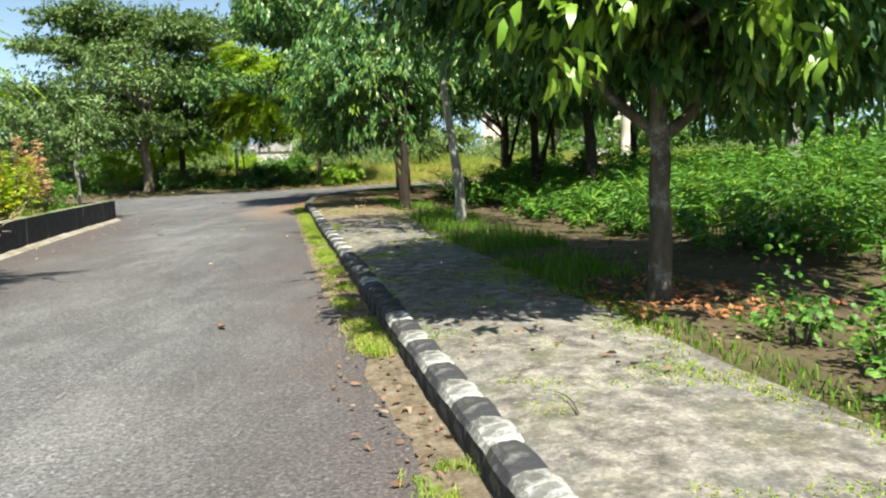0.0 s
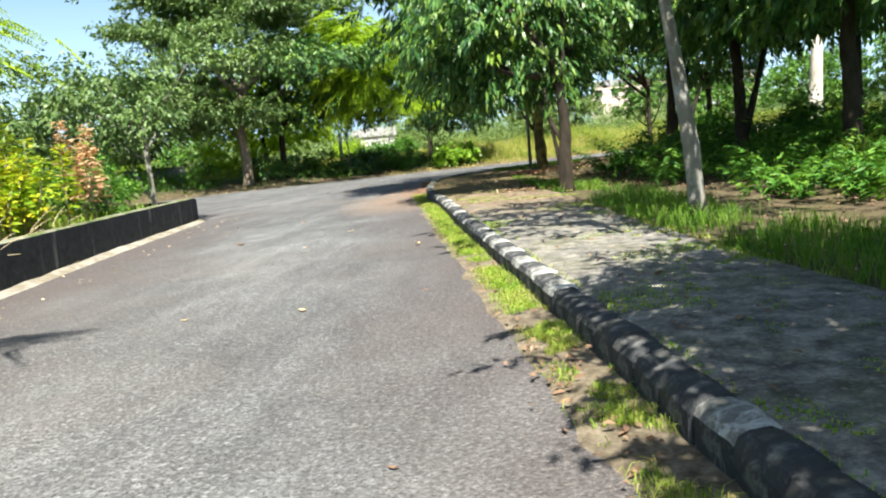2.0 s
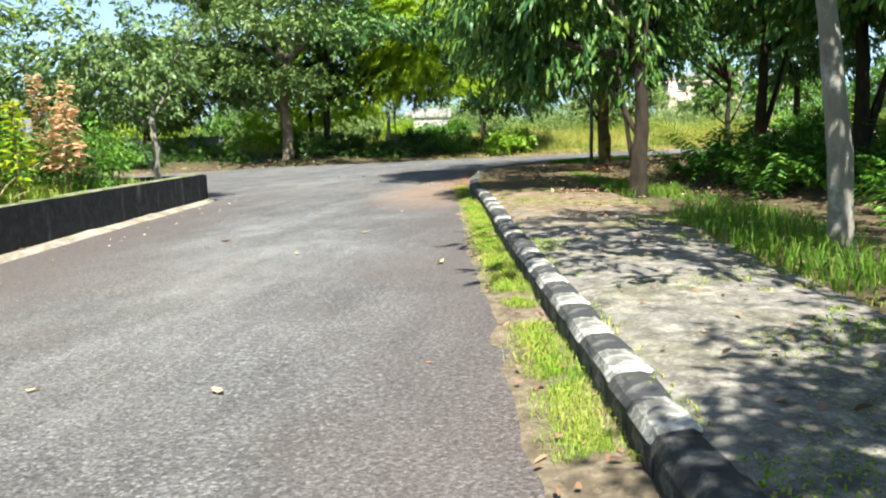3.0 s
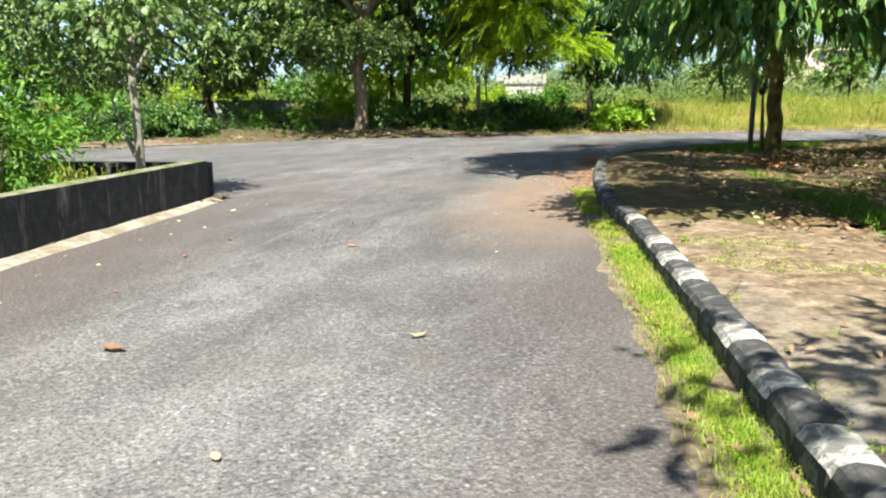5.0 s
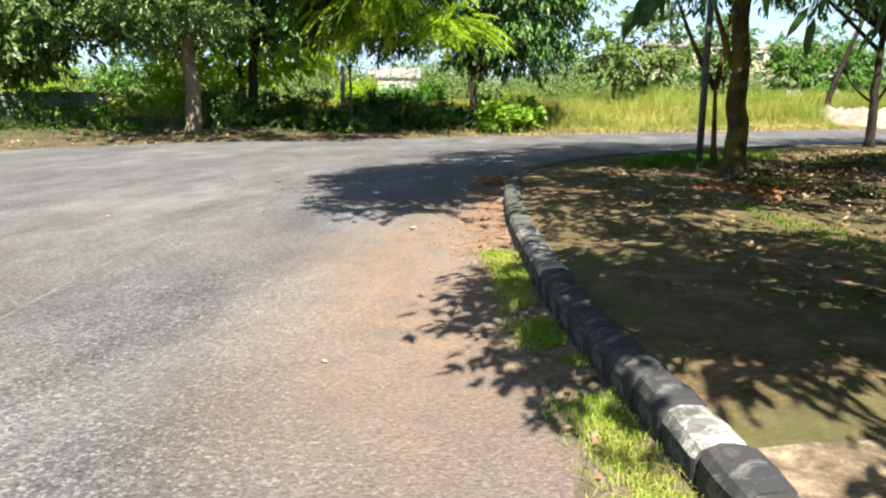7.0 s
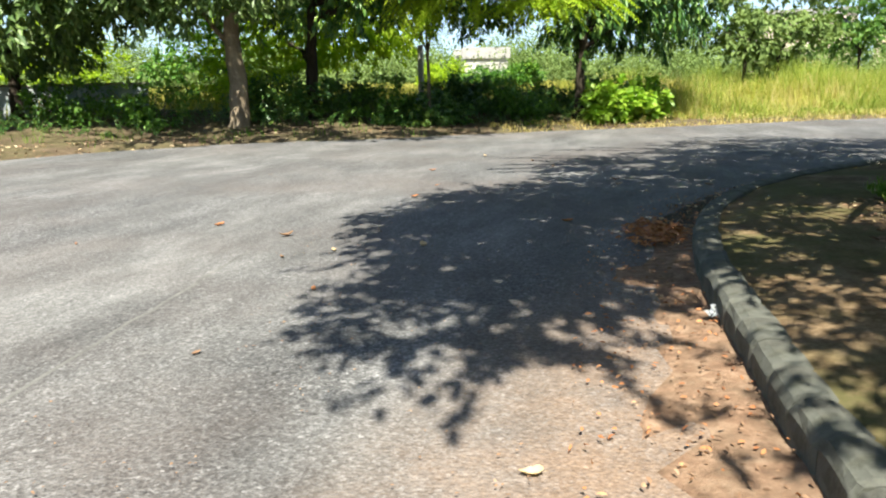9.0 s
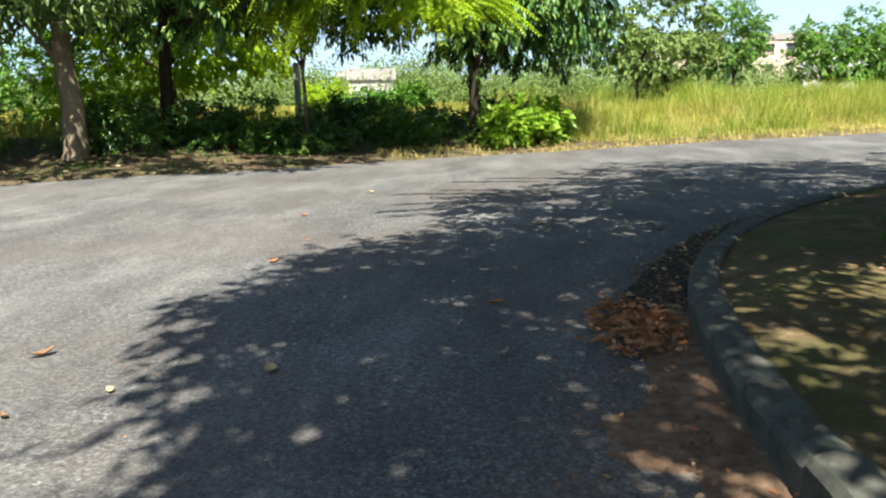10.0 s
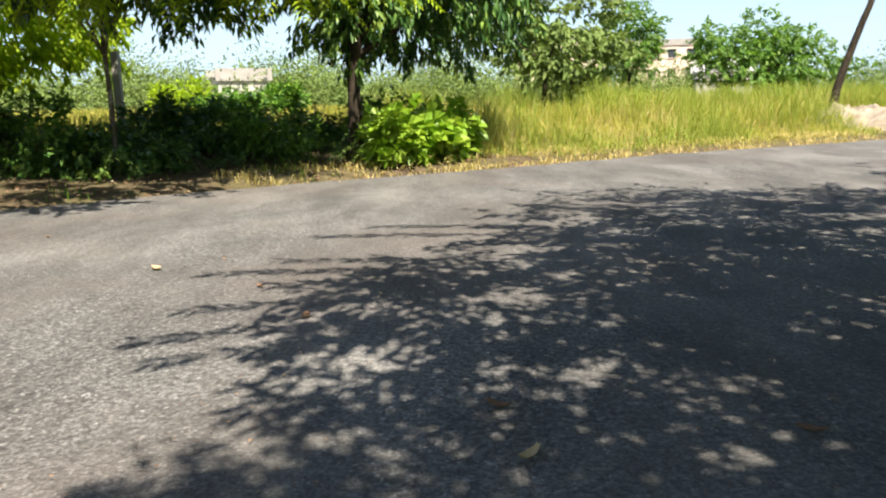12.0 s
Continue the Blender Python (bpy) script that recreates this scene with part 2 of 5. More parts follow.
WALL_TOP = plain("mossy_cement_top", (0.11, 0.12, 0.06), (0.3, 0.28, 0.22), 6, 0.95, 0.5, 0.1, (0.1, 0.13, 0.04))
CEMENT = plain("pale_cement_strip", (0.2, 0.18, 0.145), (0.38, 0.35, 0.29), 6, 0.95, 0.5, 0.1, (0.2, 0.17, 0.12))
KERB_DARK = kerb_paint("kerb_black_and_shade", (0.055, 0.057, 0.062), ((0.1, 0.1, 0.098), (0.24, 0.235, 0.22)), 0.51)
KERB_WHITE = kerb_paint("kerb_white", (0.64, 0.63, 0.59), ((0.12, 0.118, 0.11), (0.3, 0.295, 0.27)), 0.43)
KERB_BARE = kerb_paint("kerb_bare_mossy", (0.13, 0.135, 0.115), ((0.045, 0.05, 0.038), (0.12, 0.12, 0.095)), 0.5)
BARK_BROWN = bark("bark_brown", (0.075, 0.06, 0.045), (0.2, 0.165, 0.125), (0.34, 0.32, 0.28), 0.52)
BARK_PALE = bark("bark_pale", (0.20, 0.185, 0.155), (0.36, 0.34, 0.29), (0.46, 0.46, 0.43), 0.55)
BARK_DARK = bark("bark_dark", (0.02, 0.017, 0.013), (0.07, 0.055, 0.04))
BARK_MOSSY = bark("bark_mossy", (0.055, 0.04, 0.02), (0.14, 0.1, 0.045), low=(0.22, 0.165, 0.045))
BARK_WHITE = bark("bark_whitewashed", (0.6, 0.53, 0.45), (0.76, 0.69, 0.6), (0.5, 0.43, 0.1), 0.6)
BARK_TAN = bark("bark_tan", (0.15, 0.115, 0.08), (0.31, 0.25, 0.175), (0.42, 0.35, 0.26), 0.58)
LEAF_MANGO = leaf("leaf_mango", ((0.014, 0.052, 0.016), (0.037, 0.112, 0.027), (0.115, 0.225, 0.042), (0.3, 0.39, 0.075)), 0.4, 0.19, 0.42)
LEAF_MID = leaf("leaf_mid_green", ((0.03, 0.085, 0.016), (0.08, 0.19, 0.03), (0.16, 0.31, 0.05), (0.28, 0.4, 0.09)), 0.42, 0.42, 0.4)
LEAF_OLIVE = leaf("leaf_olive", ((0.032, 0.07, 0.02), (0.08, 0.145, 0.04), (0.155, 0.235, 0.065), (0.27, 0.35, 0.12)), 0.42, 0.25, 0.4)
# Distance haze is put into these paler, narrower leaf tones.
LEAF_HAZE = leaf("leaf_distant_haze", ((0.12, 0.185, 0.06), (0.17, 0.245, 0.08), (0.235, 0.305, 0.11)), 0.9, 0.3, 0.05)
LEAF_BRIGHT = leaf("leaf_bright", ((0.21, 0.37, 0.02), (0.33, 0.48, 0.03), (0.48, 0.58, 0.055)), 0.55, 0.5, 0.2)
LEAF_YOUNG = leaf("leaf_young", ((0.15, 0.33, 0.03), (0.33, 0.46, 0.06)), 0.35, 0.4)
LEAF_YELLOW = leaf("leaf_yellow_shrub", ((0.11, 0.27, 0.02), (0.27, 0.42, 0.025), (0.5, 0.52, 0.03), (0.72, 0.54, 0.035)), 0.6, 0.45, 0.2)
LEAF_PINK = leaf("leaf_withered", ((0.5, 0.24, 0.12), (0.68, 0.42, 0.26), (0.6, 0.46, 0.28)), 0.7, 0.35)
LEAF_FERN = leaf("leaf_fern", ((0.016, 0.06, 0.012), (0.055, 0.16, 0.022), (0.13, 0.28, 0.034), (0.27, 0.4, 0.055)), 0.5, 0.32, 0.3)
GRASS_GREEN = leaf("grass_green", ((0.045, 0.13, 0.012), (0.095, 0.22, 0.02), (0.18, 0.3, 0.035), (0.32, 0.34, 0.1)), 0.6, 0.45, 0.2)
GRASS_GUTTER = leaf("grass_gutter", ((0.12, 0.28, 0.02), (0.24, 0.4, 0.035), (0.42, 0.46, 0.1), (0.55, 0.48, 0.2)), 0.6, 0.45, 0.2)
GRASS_TALL = leaf("grass_tall_yellowing", ((0.15, 0.22, 0.025), (0.31, 0.35, 0.055), (0.5, 0.44, 0.11), (0.62, 0.53, 0.22)), 0.65, 0.45, 0.2)
GRASS_CLUMP = leaf("grass_clump", ((0.11, 0.19, 0.028), (0.23, 0.31, 0.05), (0.38, 0.4, 0.1)), 0.6, 0.45, 0.2)
GRASS_DRY = leaf("grass_dry", ((0.3, 0.33, 0.06), (0.46, 0.39, 0.14), (0.6, 0.49, 0.23), (0.66, 0.55, 0.3)), 0.7, 0.4, 0.2)
MOSS = leaf("bed_moss", ((0.04, 0.06, 0.018), (0.09, 0.105, 0.03), (0.18, 0.165, 0.065)), 0.8, 0.25, 0.1)
LITTER = leaf("dry_leaf_brown", ((0.08, 0.052, 0.034), (0.17, 0.103, 0.064), (0.28, 0.175, 0.11), (0.4, 0.3, 0.2)), 0.75, 0.15, 0.15)
LITTER_RUST = leaf("dry_leaf_rust", ((0.16, 0.06, 0.028), (0.34, 0.14, 0.06), (0.5, 0.23, 0.1), (0.52, 0.36, 0.22)), 0.7, 0.2, 0.15)
LITTER_PALE = leaf("dry_leaf_pale", ((0.4, 0.26, 0.12), (0.55, 0.42, 0.25), (0.6, 0.5, 0.36)), 0.7, 0.15, 0.15)
POLE_PAINT = plain("pole_grey", (0.1, 0.11, 0.09), (0.19, 0.19, 0.16), 10, 0.6, 0.2, 0.35)
SIGN_WHITE = plain("sign_grey_white", (0.2, 0.21, 0.21), (0.3, 0.31, 0.31), 5, 0.5, 0.05)
BLUE_WALL = plain("weathered_blue_wash", (0.15, 0.2, 0.23), (0.32, 0.39, 0.42), 4, 0.9, 0.4, 0.15, (0.4, 0.43, 0.43))
WHITE_WALL = plain("white_wash", (0.4, 0.38, 0.33), (0.62, 0.6, 0.55), 0.9, 0.9, 0.2)
PINK_WALL = plain("pink_wash", (0.64, 0.5, 0.42), (0.76, 0.63, 0.54), 0.6, 0.9, 0.2)
ROOF_DARK = plain("flat_roof_grey", (0.3, 0.29, 0.27), (0.42, 0.4, 0.38), 2, 0.9, 0.2)
ROOF_SHEET = plain("pale_roof_sheet", (0.55, 0.57, 0.58), (0.72, 0.73, 0.74), 3, 0.4, 0.1)
WINDOW_DARK = plain("window_dark", (0.03, 0.035, 0.04), (0.06, 0.065, 0.07), 3, 0.15, 0.02, 0.6)
SEAM_GREY = plain("seam_grey", (0.08, 0.079, 0.075), (0.19, 0.186, 0.175), 3, 0.9, 0.3, 0.2)
STRAW = plain("dry_straw", (0.4, 0.31, 0.18), (0.58, 0.47, 0.3), 20, 0.8, 0.2, 0.15)
SCRAP_WHITE = plain("scrap_white", (0.4, 0.43, 0.45), (0.62, 0.65, 0.67), 12, 0.5, 0.2, 0.4)
PLASTIC_BLUE = plain("plastic_blue", (0.05, 0.12, 0.4), (0.15, 0.28, 0.6), 20, 0.4, 0.2, 0.5)


# ---- building tools ----
def part(name, data, material, parent=None, label=""):
    """Links a bmesh or a mesh as one object, under a parent where one is given."""
    if isinstance(data, bmesh.types.BMesh):
        me = bpy.data.meshes.new(name)
        data.to_mesh(me)
        data.free()
    else:
        me = data
    if not me.materials:
        me.materials.append(material)
    ob = new(name, me)
    if parent:
        ob.parent = parent
        ob.matrix_parent_inverse = parent.matrix_basis.inverted()
    return tagged(ob, label)


def thing(name, at, label, category, group=""):
    ob = new(name)
    ob.empty_display_size = 0.2
    ob.matrix_basis = pose(*at)
    return tagged(ob, label, category, group)


def tri_mesh(name, verts, tris, smooth=False):
    """A mesh from arrays of corners and triangles."""
    me = bpy.data.meshes.new(name)
    me.vertices.add(len(verts))
    me.vertices.foreach_set("co", np.ascontiguousarray(verts, dtype=np.float32).ravel())
    me.loops.add(3 * len(tris))
    me.loops.foreach_set("vertex_index", np.ascontiguousarray(tris, dtype=np.int32).ravel())
    me.polygons.add(len(tris))
    me.polygons.foreach_set("loop_start", np.arange(0, 3 * len(tris), 3, dtype=np.int32))
    me.update(calc_edges=True)
    me.validate()
    if smooth:
        me.shade_smooth()
    return me


def unit(v):
    return v / np.maximum(np.linalg.norm(v, axis=-1, keepdims=True), 1e-9)


def blades(name, at, way, length, width, fold=0.25, fine=False, curl=0.15, rng=None):
    """Leaves at points, each along its way, folded on the midrib; fine ones have six corners and a hanging tip."""
    rng = rng or np.random.default_rng(5)
    n = len(at)
    way = unit(way)
    side = unit(np.cross(way, unit(rng.normal(size=(n, 3)) * 0.45 + np.array([0, 0, 1.0]))))
    up = np.cross(side, way)
    length, width = np.broadcast_to(length, n)[:, None], np.broadcast_to(width, n)[:, None]
    tip = at + way * length - up * length * curl
    if fine:
        a, b = at + way * length * 0.3, at + way * length * 0.68 - up * length * curl * 0.35
        v = np.stack([at, a + side * width * 0.5 + up * width * fold, b + side * width * 0.42 + up * width * fold, tip,
                      b - side * width * 0.42 + up * width * fold, a - side * width * 0.5 + up * width * fold], 1)
        t = np.array([[0, 1, 5], [1, 2, 5], [2, 4, 5], [2, 3, 4]])
    else:
        m = at + way * length * 0.45
        v = np.stack([at, m + side * width * 0.5 + up * width * fold, tip, m - side * width * 0.5 + up * width * fold], 1)
        t = np.array([[0, 1, 2], [0, 2, 3]])
    k = v.shape[1]
    tris = (t[None] + (np.arange(n) * k)[:, None, None]).reshape(-1, 3)
    return tri_mesh(name, v.reshape(-1, 3), tris)


def grass_mesh(name, at, height, width, lean=0.4, rng=None):
    """Bent, tapering blades of grass rooted at points."""
    rng = rng or np.random.default_rng(9)
    n = len(at)
    height = np.broadcast_to(height, n)[:, None]
    turn = rng.uniform(0, 2 * np.pi, n)
    side = np.stack([np.cos(turn), np.sin(turn), np.zeros(n)], 1)
    bend = rng.uniform(0, 2 * np.pi, n)
    over = np.stack([np.cos(bend), np.sin(bend), np.zeros(n)], 1) * rng.uniform(0.1, 1, (n, 1)) * lean
    z = np.array([0, 0, 1.0])
    m = at + (z * 0.55 + over * 0.25) * height
    tip = at + (z * (1 - 0.35 * lean) + over) * height
    w = np.broadcast_to(width, n)[:, None] * side * 0.5
    v = np.stack([at - w, at + w, m + w * 0.8, m - w * 0.8, tip], 1)
    t = np.array([[0, 1, 2], [0, 2, 3], [3, 2, 4]])
    tris = (t[None] + (np.arange(n) * 5)[:, None, None]).reshape(-1, 3)
    return tri_mesh(name, v.reshape(-1, 3), tris)


def tube(points, radii, sides=9, rough=0.08, seed=0, flare=0.0):
    """A tapering, slightly lumpy limb along points, as a bmesh."""
    pts = [Vector(p) for p in points]
    bm, rings = bmesh.new(), []
    for i, (p, r) in enumerate(zip(pts, radii)):
        d = (pts[min(i + 1, len(pts) - 1)] - pts[max(i - 1, 0)]).normalized()
        s = d.cross(Vector((0.3, 1, 0.1))).normalized()
        u = d.cross(s)
        ring = []
        for k in range(sides):
            a = 2 * math.pi * k / sides
            lump = 1 + rough * noise.noise(Vector((math.cos(a) * 1.5, math.sin(a) * 1.5, i * 0.7 + seed)))
            if i == 0 and flare:
                lump *= 1 + flare * (0.5 + 0.5 * math.sin(a * 3 + seed))
            ring.append(bm.verts.new(p + (s * math.cos(a) + u * math.sin(a)) * r * lump))
        rings.append(ring)
    for r0, r1 in zip(rings, rings[1:]):
        for k in range(sides):
            f = bm.faces.new((r0[k], r0[(k + 1) % sides], r1[(k + 1) % sides], r1[k]))
            f.smooth = True
    for ring in (rings[0], rings[-1]):
        bm.faces.new(ring)
    bmesh.ops.recalc_face_normals(bm, faces=bm.faces)
    return bm


def curve_between(a, b, bow, n=6):
    a, b = Vector(a), Vector(b)
    return [a.lerp(b, i / (n - 1)) + Vector(bow) * math.sin(math.pi * i / (n - 1)) for i in range(n)]


def sprays(rng, centre, radii, count, floor_z, style, droop, reach, per, gather=0.68, tier=None):
    """Roots and ways of the leaves of a crown with a lobed, gappy outline."""
    d = unit(rng.normal(size=(count, 3)))
    lobes = unit(rng.normal(size=(9, 3)))
    bulge = 0.72 + 0.38 * np.clip((d @ lobes.T).max(1) * 1.6 - 0.6, 0, 1)
    c = d * (rng.uniform(0.12, 1, (count, 1)) ** 0.45) * bulge[:, None] * np.array(radii) + np.array(centre)
    # a share of the sprays gathers on boughs, with gaps between them
    k = max(9, count // 26)
    bough = c[rng.integers(0, count, k)]
    wide = min(0.6, 0.2 * float(np.mean(radii)))
    spread = np.array([wide, wide, wide * 0.6])
    if tier:
        k = tier[0]
        bough, spread = c[rng.integers(0, count, k)], np.array([tier[1], tier[1], tier[2]])
    held = bough[rng.integers(0, k, count)] + rng.normal(size=(count, 3)) * spread
    c = np.where(rng.random((count, 1)) < gather, held, c)
    c[:, 2] = np.where(c[:, 2] < floor_z, floor_z + rng.uniform(0, 0.5, count), c[:, 2])
    out = unit((c - np.array(centre)) / np.array(radii) + rng.normal(size=(count, 3)) * 0.45)
    out[:, 2] = out[:, 2] * 0.5 - droop * 0.5
    out = unit(out)
    if style == "pinnate":
        t = np.tile(np.linspace(0.15, 1, per // 2).repeat(2), (count, 1))
        side = unit(np.cross(out, np.array([0, 0, 1.0]) + rng.normal(size=(count, 3)) * 0.3))
        sign = np.tile(np.array([1, -1]), (count, per // 2))
        at = c[:, None] + out[:, None] * (t * reach)[..., None]
        at[..., 2] -= (t ** 2) * reach * 0.3 * droop
        way = side[:, None] * sign[..., None] + out[:, None] * 0.45 + np.array([0, 0, -0.25 * droop])
        size = 1.15 - 0.6 * t
    else:
        t = rng.uniform(0, 1, (count, per))
        at = c[:, None] + out[:, None] * (t * reach)[..., None] + rng.normal(size=(count, per, 3)) * 0.05
        spin = unit(rng.normal(size=(count, per, 3)))
        way = unit(spin * 0.8 + out[:, None] * 0.9) + np.array([0, 0, -droop])
        size = rng.uniform(0.65, 1.15, (count, per))
    return at.reshape(-1, 3), way.reshape(-1, 3), size.reshape(-1)


def tree(name, label, base, trunk, trunk_r, bark_mat, crown, radii, leaf_mat, count, per=16, size=(0.18, 0.05), style="whorl",
         droop=0.5, reach=0.45, floor_z=2.0, limbs=6, seed=1, fine=True, young=0, sides=10, group="", extra=(), lobes=(), gather=0.68, tier=None, arms=(), sunlit_young_at=()):
    """A tree: tapered trunk through the given offsets, limbs into the crown, and a crown of single leaves."""
    rng = np.random.default_rng(seed)
    ob = thing(name, base, label, "tree", group)
    b = Vector(base)
    stem = [b + Vector(p) for p in [(0, 0, -0.12), *trunk]]
    fine_stem, fine_r = [], []
    for i in range(len(stem) - 1):
        for k in range(4):
            f = (i + k / 4) / (len(stem) - 1)
            wob = Vector((noise.noise(Vector((f * 7, seed, 0))), noise.noise(Vector((f * 7, 0, seed))), 0)) * trunk_r * 0.28
            fine_stem.append(stem[i].lerp(stem[i + 1], k / 4) + wob * min(1, f * 3))
            fine_r.append(trunk_r * (1.0 - 0.45 * f) * (1.25 if f == 0 else 1))
    fine_stem.append(stem[-1])
    fine_r.append(trunk_r * 0.5)
    part("trunk", tube(fine_stem, fine_r, sides, 0.13, seed, 0.35), bark_mat, ob)
    c = Vector(crown)
    top = stem[-1]
    for k in range(limbs):
        a = 2 * math.pi * (k + rng.uniform(-0.3, 0.3)) / limbs
        goal = c + Vector((math.cos(a) * radii[0], math.sin(a) * radii[1], rng.uniform(-0.2, 0.5) * radii[2])) * 0.75
        start = stem[-2].lerp(top, rng.uniform(0.35, 1.0))
        path = curve_between(start, goal, (0, 0, -0.12 * (goal - start).length if rng.random() < 0.5 else 0.12 * (goal - start).length), 7)
        part("limb", tube(path, [trunk_r * (0.46 - 0.06 * i) for i in range(7)], 7, 0.15, seed + k), bark_mat, ob)
    for a, e, r in extra:
        part("limb", tube(curve_between(b + Vector(a), b + Vector(e), (0, 0, -0.1), 7), [r * (1 - 0.1 * i) for i in range(7)], 8, 0.15, seed), bark_mat, ob)
    at, way, f = sprays(rng, crown, radii, count, floor_z, style, droop, reach, per, gather, tier)
    for lc, lr_, ln in lobes:
        a2, w2, f2 = sprays(rng, lc, lr_, ln, floor_z, style, droop, reach, per, gather * 0.5)
        at, way, f = np.concatenate([at, a2]), np.concatenate([way, w2]), np.concatenate([f, f2])
    for (ex, ey, ez), heading, long in arms:
        # a long twig with two ranks of leaves
        d = np.array([math.cos(radians(heading)), math.sin(radians(heading)), -0.12])
        end = np.array([ex, ey, ez])
        root = end - d * long
        bow = rng.normal(0, 0.05)
        part("twig", tube(curve_between(root, end, (0, bow, 0.06), 6), [0.012, 0.01, 0.008, 0.006, 0.004, 0.003], 5, 0.1, seed), bark_mat, ob)
        u = np.repeat(np.linspace(0.08, 1.0, max(4, int(long / 0.085))), 2)
        sign = np.tile([1.0, -1.0], len(u) // 2)
        a2 = root + d * (u * long)[:, None] + np.array([0, bow, 0.06]) * np.sin(np.pi * u)[:, None]
        w2 = d * 0.95 + np.array([-d[1], d[0], 0]) * (sign * 0.75)[:, None] + rng.normal(size=(len(u), 3)) * 0.16 + np.array([0, 0, -0.2])
        at, way, f = np.concatenate([at, a2]), np.concatenate([way, w2]), np.concatenate([f, rng.uniform(0.8, 1.1, len(u))])
    part("crown", blades("crown", at, way, size[0] * f, size[1] * f, 0.22, fine, 0.18, rng), leaf_mat, ob)
    if young:
        at, way, f = sprays(rng, crown, [r * 1.04 for r in radii], young, floor_z, style, droop, reach * 0.7, 9)
        # Brighter sprays on the crown's front: sunlit leaves put into leaf colour.
        for lc, lr_, ln in sunlit_young_at:
            a2, w2, f2 = sprays(rng, lc, lr_, ln, 1.6, style, droop, reach * 0.5, 11, 0.3)
            at, way, f = np.concatenate([at, a2]), np.concatenate([way, w2]), np.concatenate([f, f2])
        part("young_foliage", blades("young_foliage", at, way, size[0] * f * 0.9, size[1] * f, 0.22, fine, 0.2, rng), LEAF_YOUNG, ob, "fresh shoots and leaf sprays coloured a sunlit yellow-green")["kind"] = "stuff"
    return ob


def shrub(name, label, base, radii, leaf_mat, count, per=12, size=(0.09, 0.03), style="whorl", droop=0.2, reach=0.25, stems=5, seed=3,
          stem_mat=None, group="", fine=False):
    rng = np.random.default_rng(seed)
    ob = thing(name, base, label, "shrub", group)
    b = Vector(base)
    centre = b + Vector((0, 0, radii[2] * 0.95))
    for k in range(stems):
        a = 2 * math.pi * k / stems + rng.uniform(-0.4, 0.4)
        goal = centre + Vector((math.cos(a) * radii[0] * 0.6, math.sin(a) * radii[1] * 0.6, radii[2] * rng.uniform(-0.1, 0.6)))
        path = curve_between(b + Vector((math.cos(a) * 0.05, math.sin(a) * 0.05, -0.06)), goal, (0, 0, 0.05), 5)
        part("stem", tube(path, [0.016, 0.014, 0.011, 0.008, 0.005], 5, 0.1, seed + k), stem_mat or BARK_BROWN, ob)
    at, way, f = sprays(rng, centre, radii, count, b.z + 0.08, style, droop, reach, per)
    part("foliage", blades("foliage", at, way, size[0] * f, size[1] * f, 0.2, fine, 0.1, rng), leaf_mat, ob)
    return ob


def plume_shrub(label, base, height, plumes, leaf_mat, seed, group="", spread=0.5):
    """An upright weed: leaning stems, each a plume of small leaves that narrows to its tip."""
    rng = np.random.default_rng(seed)
    ob = thing("tall_weed", base, label, "shrub", group)
    b, ats, ways, sizes = Vector(base), [], [], []
    for k in range(plumes):
        lean = Vector((rng.normal() * 0.14, rng.normal() * 0.14, 1)).normalized()
        root = b + Vector((rng.normal() * spread * 0.5, rng.normal() * spread * 0.5, -0.05))
        h = height * rng.uniform(0.6, 1.08)
        part("stem", tube([root, root + lean * h * 0.5, root + lean * h], [0.014, 0.01, 0.004], 5, 0.1, k), BARK_TAN, ob)
        n = int(120 * h)
        t = rng.uniform(0.22, 1.0, n) ** 0.8
        a = rng.uniform(0, 2 * np.pi, n)
        out = np.stack([np.cos(a), np.sin(a), rng.uniform(-0.15, 0.45, n)], 1)
        r = 0.16 * h * (1.1 - t) * rng.uniform(0.1, 1, n)
        ats.append(np.array(root) + np.array(lean) * (t * h)[:, None] + out * r[:, None])
        ways.append(out)
        sizes.append(0.6 + 0.6 * (1.1 - t))
    at, way, f = np.concatenate(ats), np.concatenate(ways), np.concatenate(sizes)
    part("foliage", blades("foliage", at, way, 0.17 * f, 0.042 * f, 0.2, True, 0.2, rng), leaf_mat, ob)
    return ob


def resample(points, step):
    """Even steps along a smoothed line of plan points."""
    p = np.array(points, float)
    s = np.concatenate([[0], np.cumsum(np.linalg.norm(np.diff(p, axis=0), axis=1))])
    fine = np.arange(0, s[-1], step / 4)
    q = np.stack([np.interp(fine, s, p[:, k]) for k in range(2)], 1)
    w = max(3, int(1.2 / (step / 4)) | 1)
    pad = np.concatenate([q[:1] + (q[:1] - q[1:w // 2 + 1][::-1]), q, q[-1:] + (q[-1:] - q[-w // 2:-1][::-1])])
    soft = np.stack([np.convolve(pad[:, k], np.ones(w) / w, "same") for k in range(2)], 1)[w // 2:w // 2 + len(q)]
    return soft[::4]


def normals_right(line):
    t = unit(np.gradient(line, axis=0))
    return np.stack([t[:, 1], -t[:, 0]], 1)


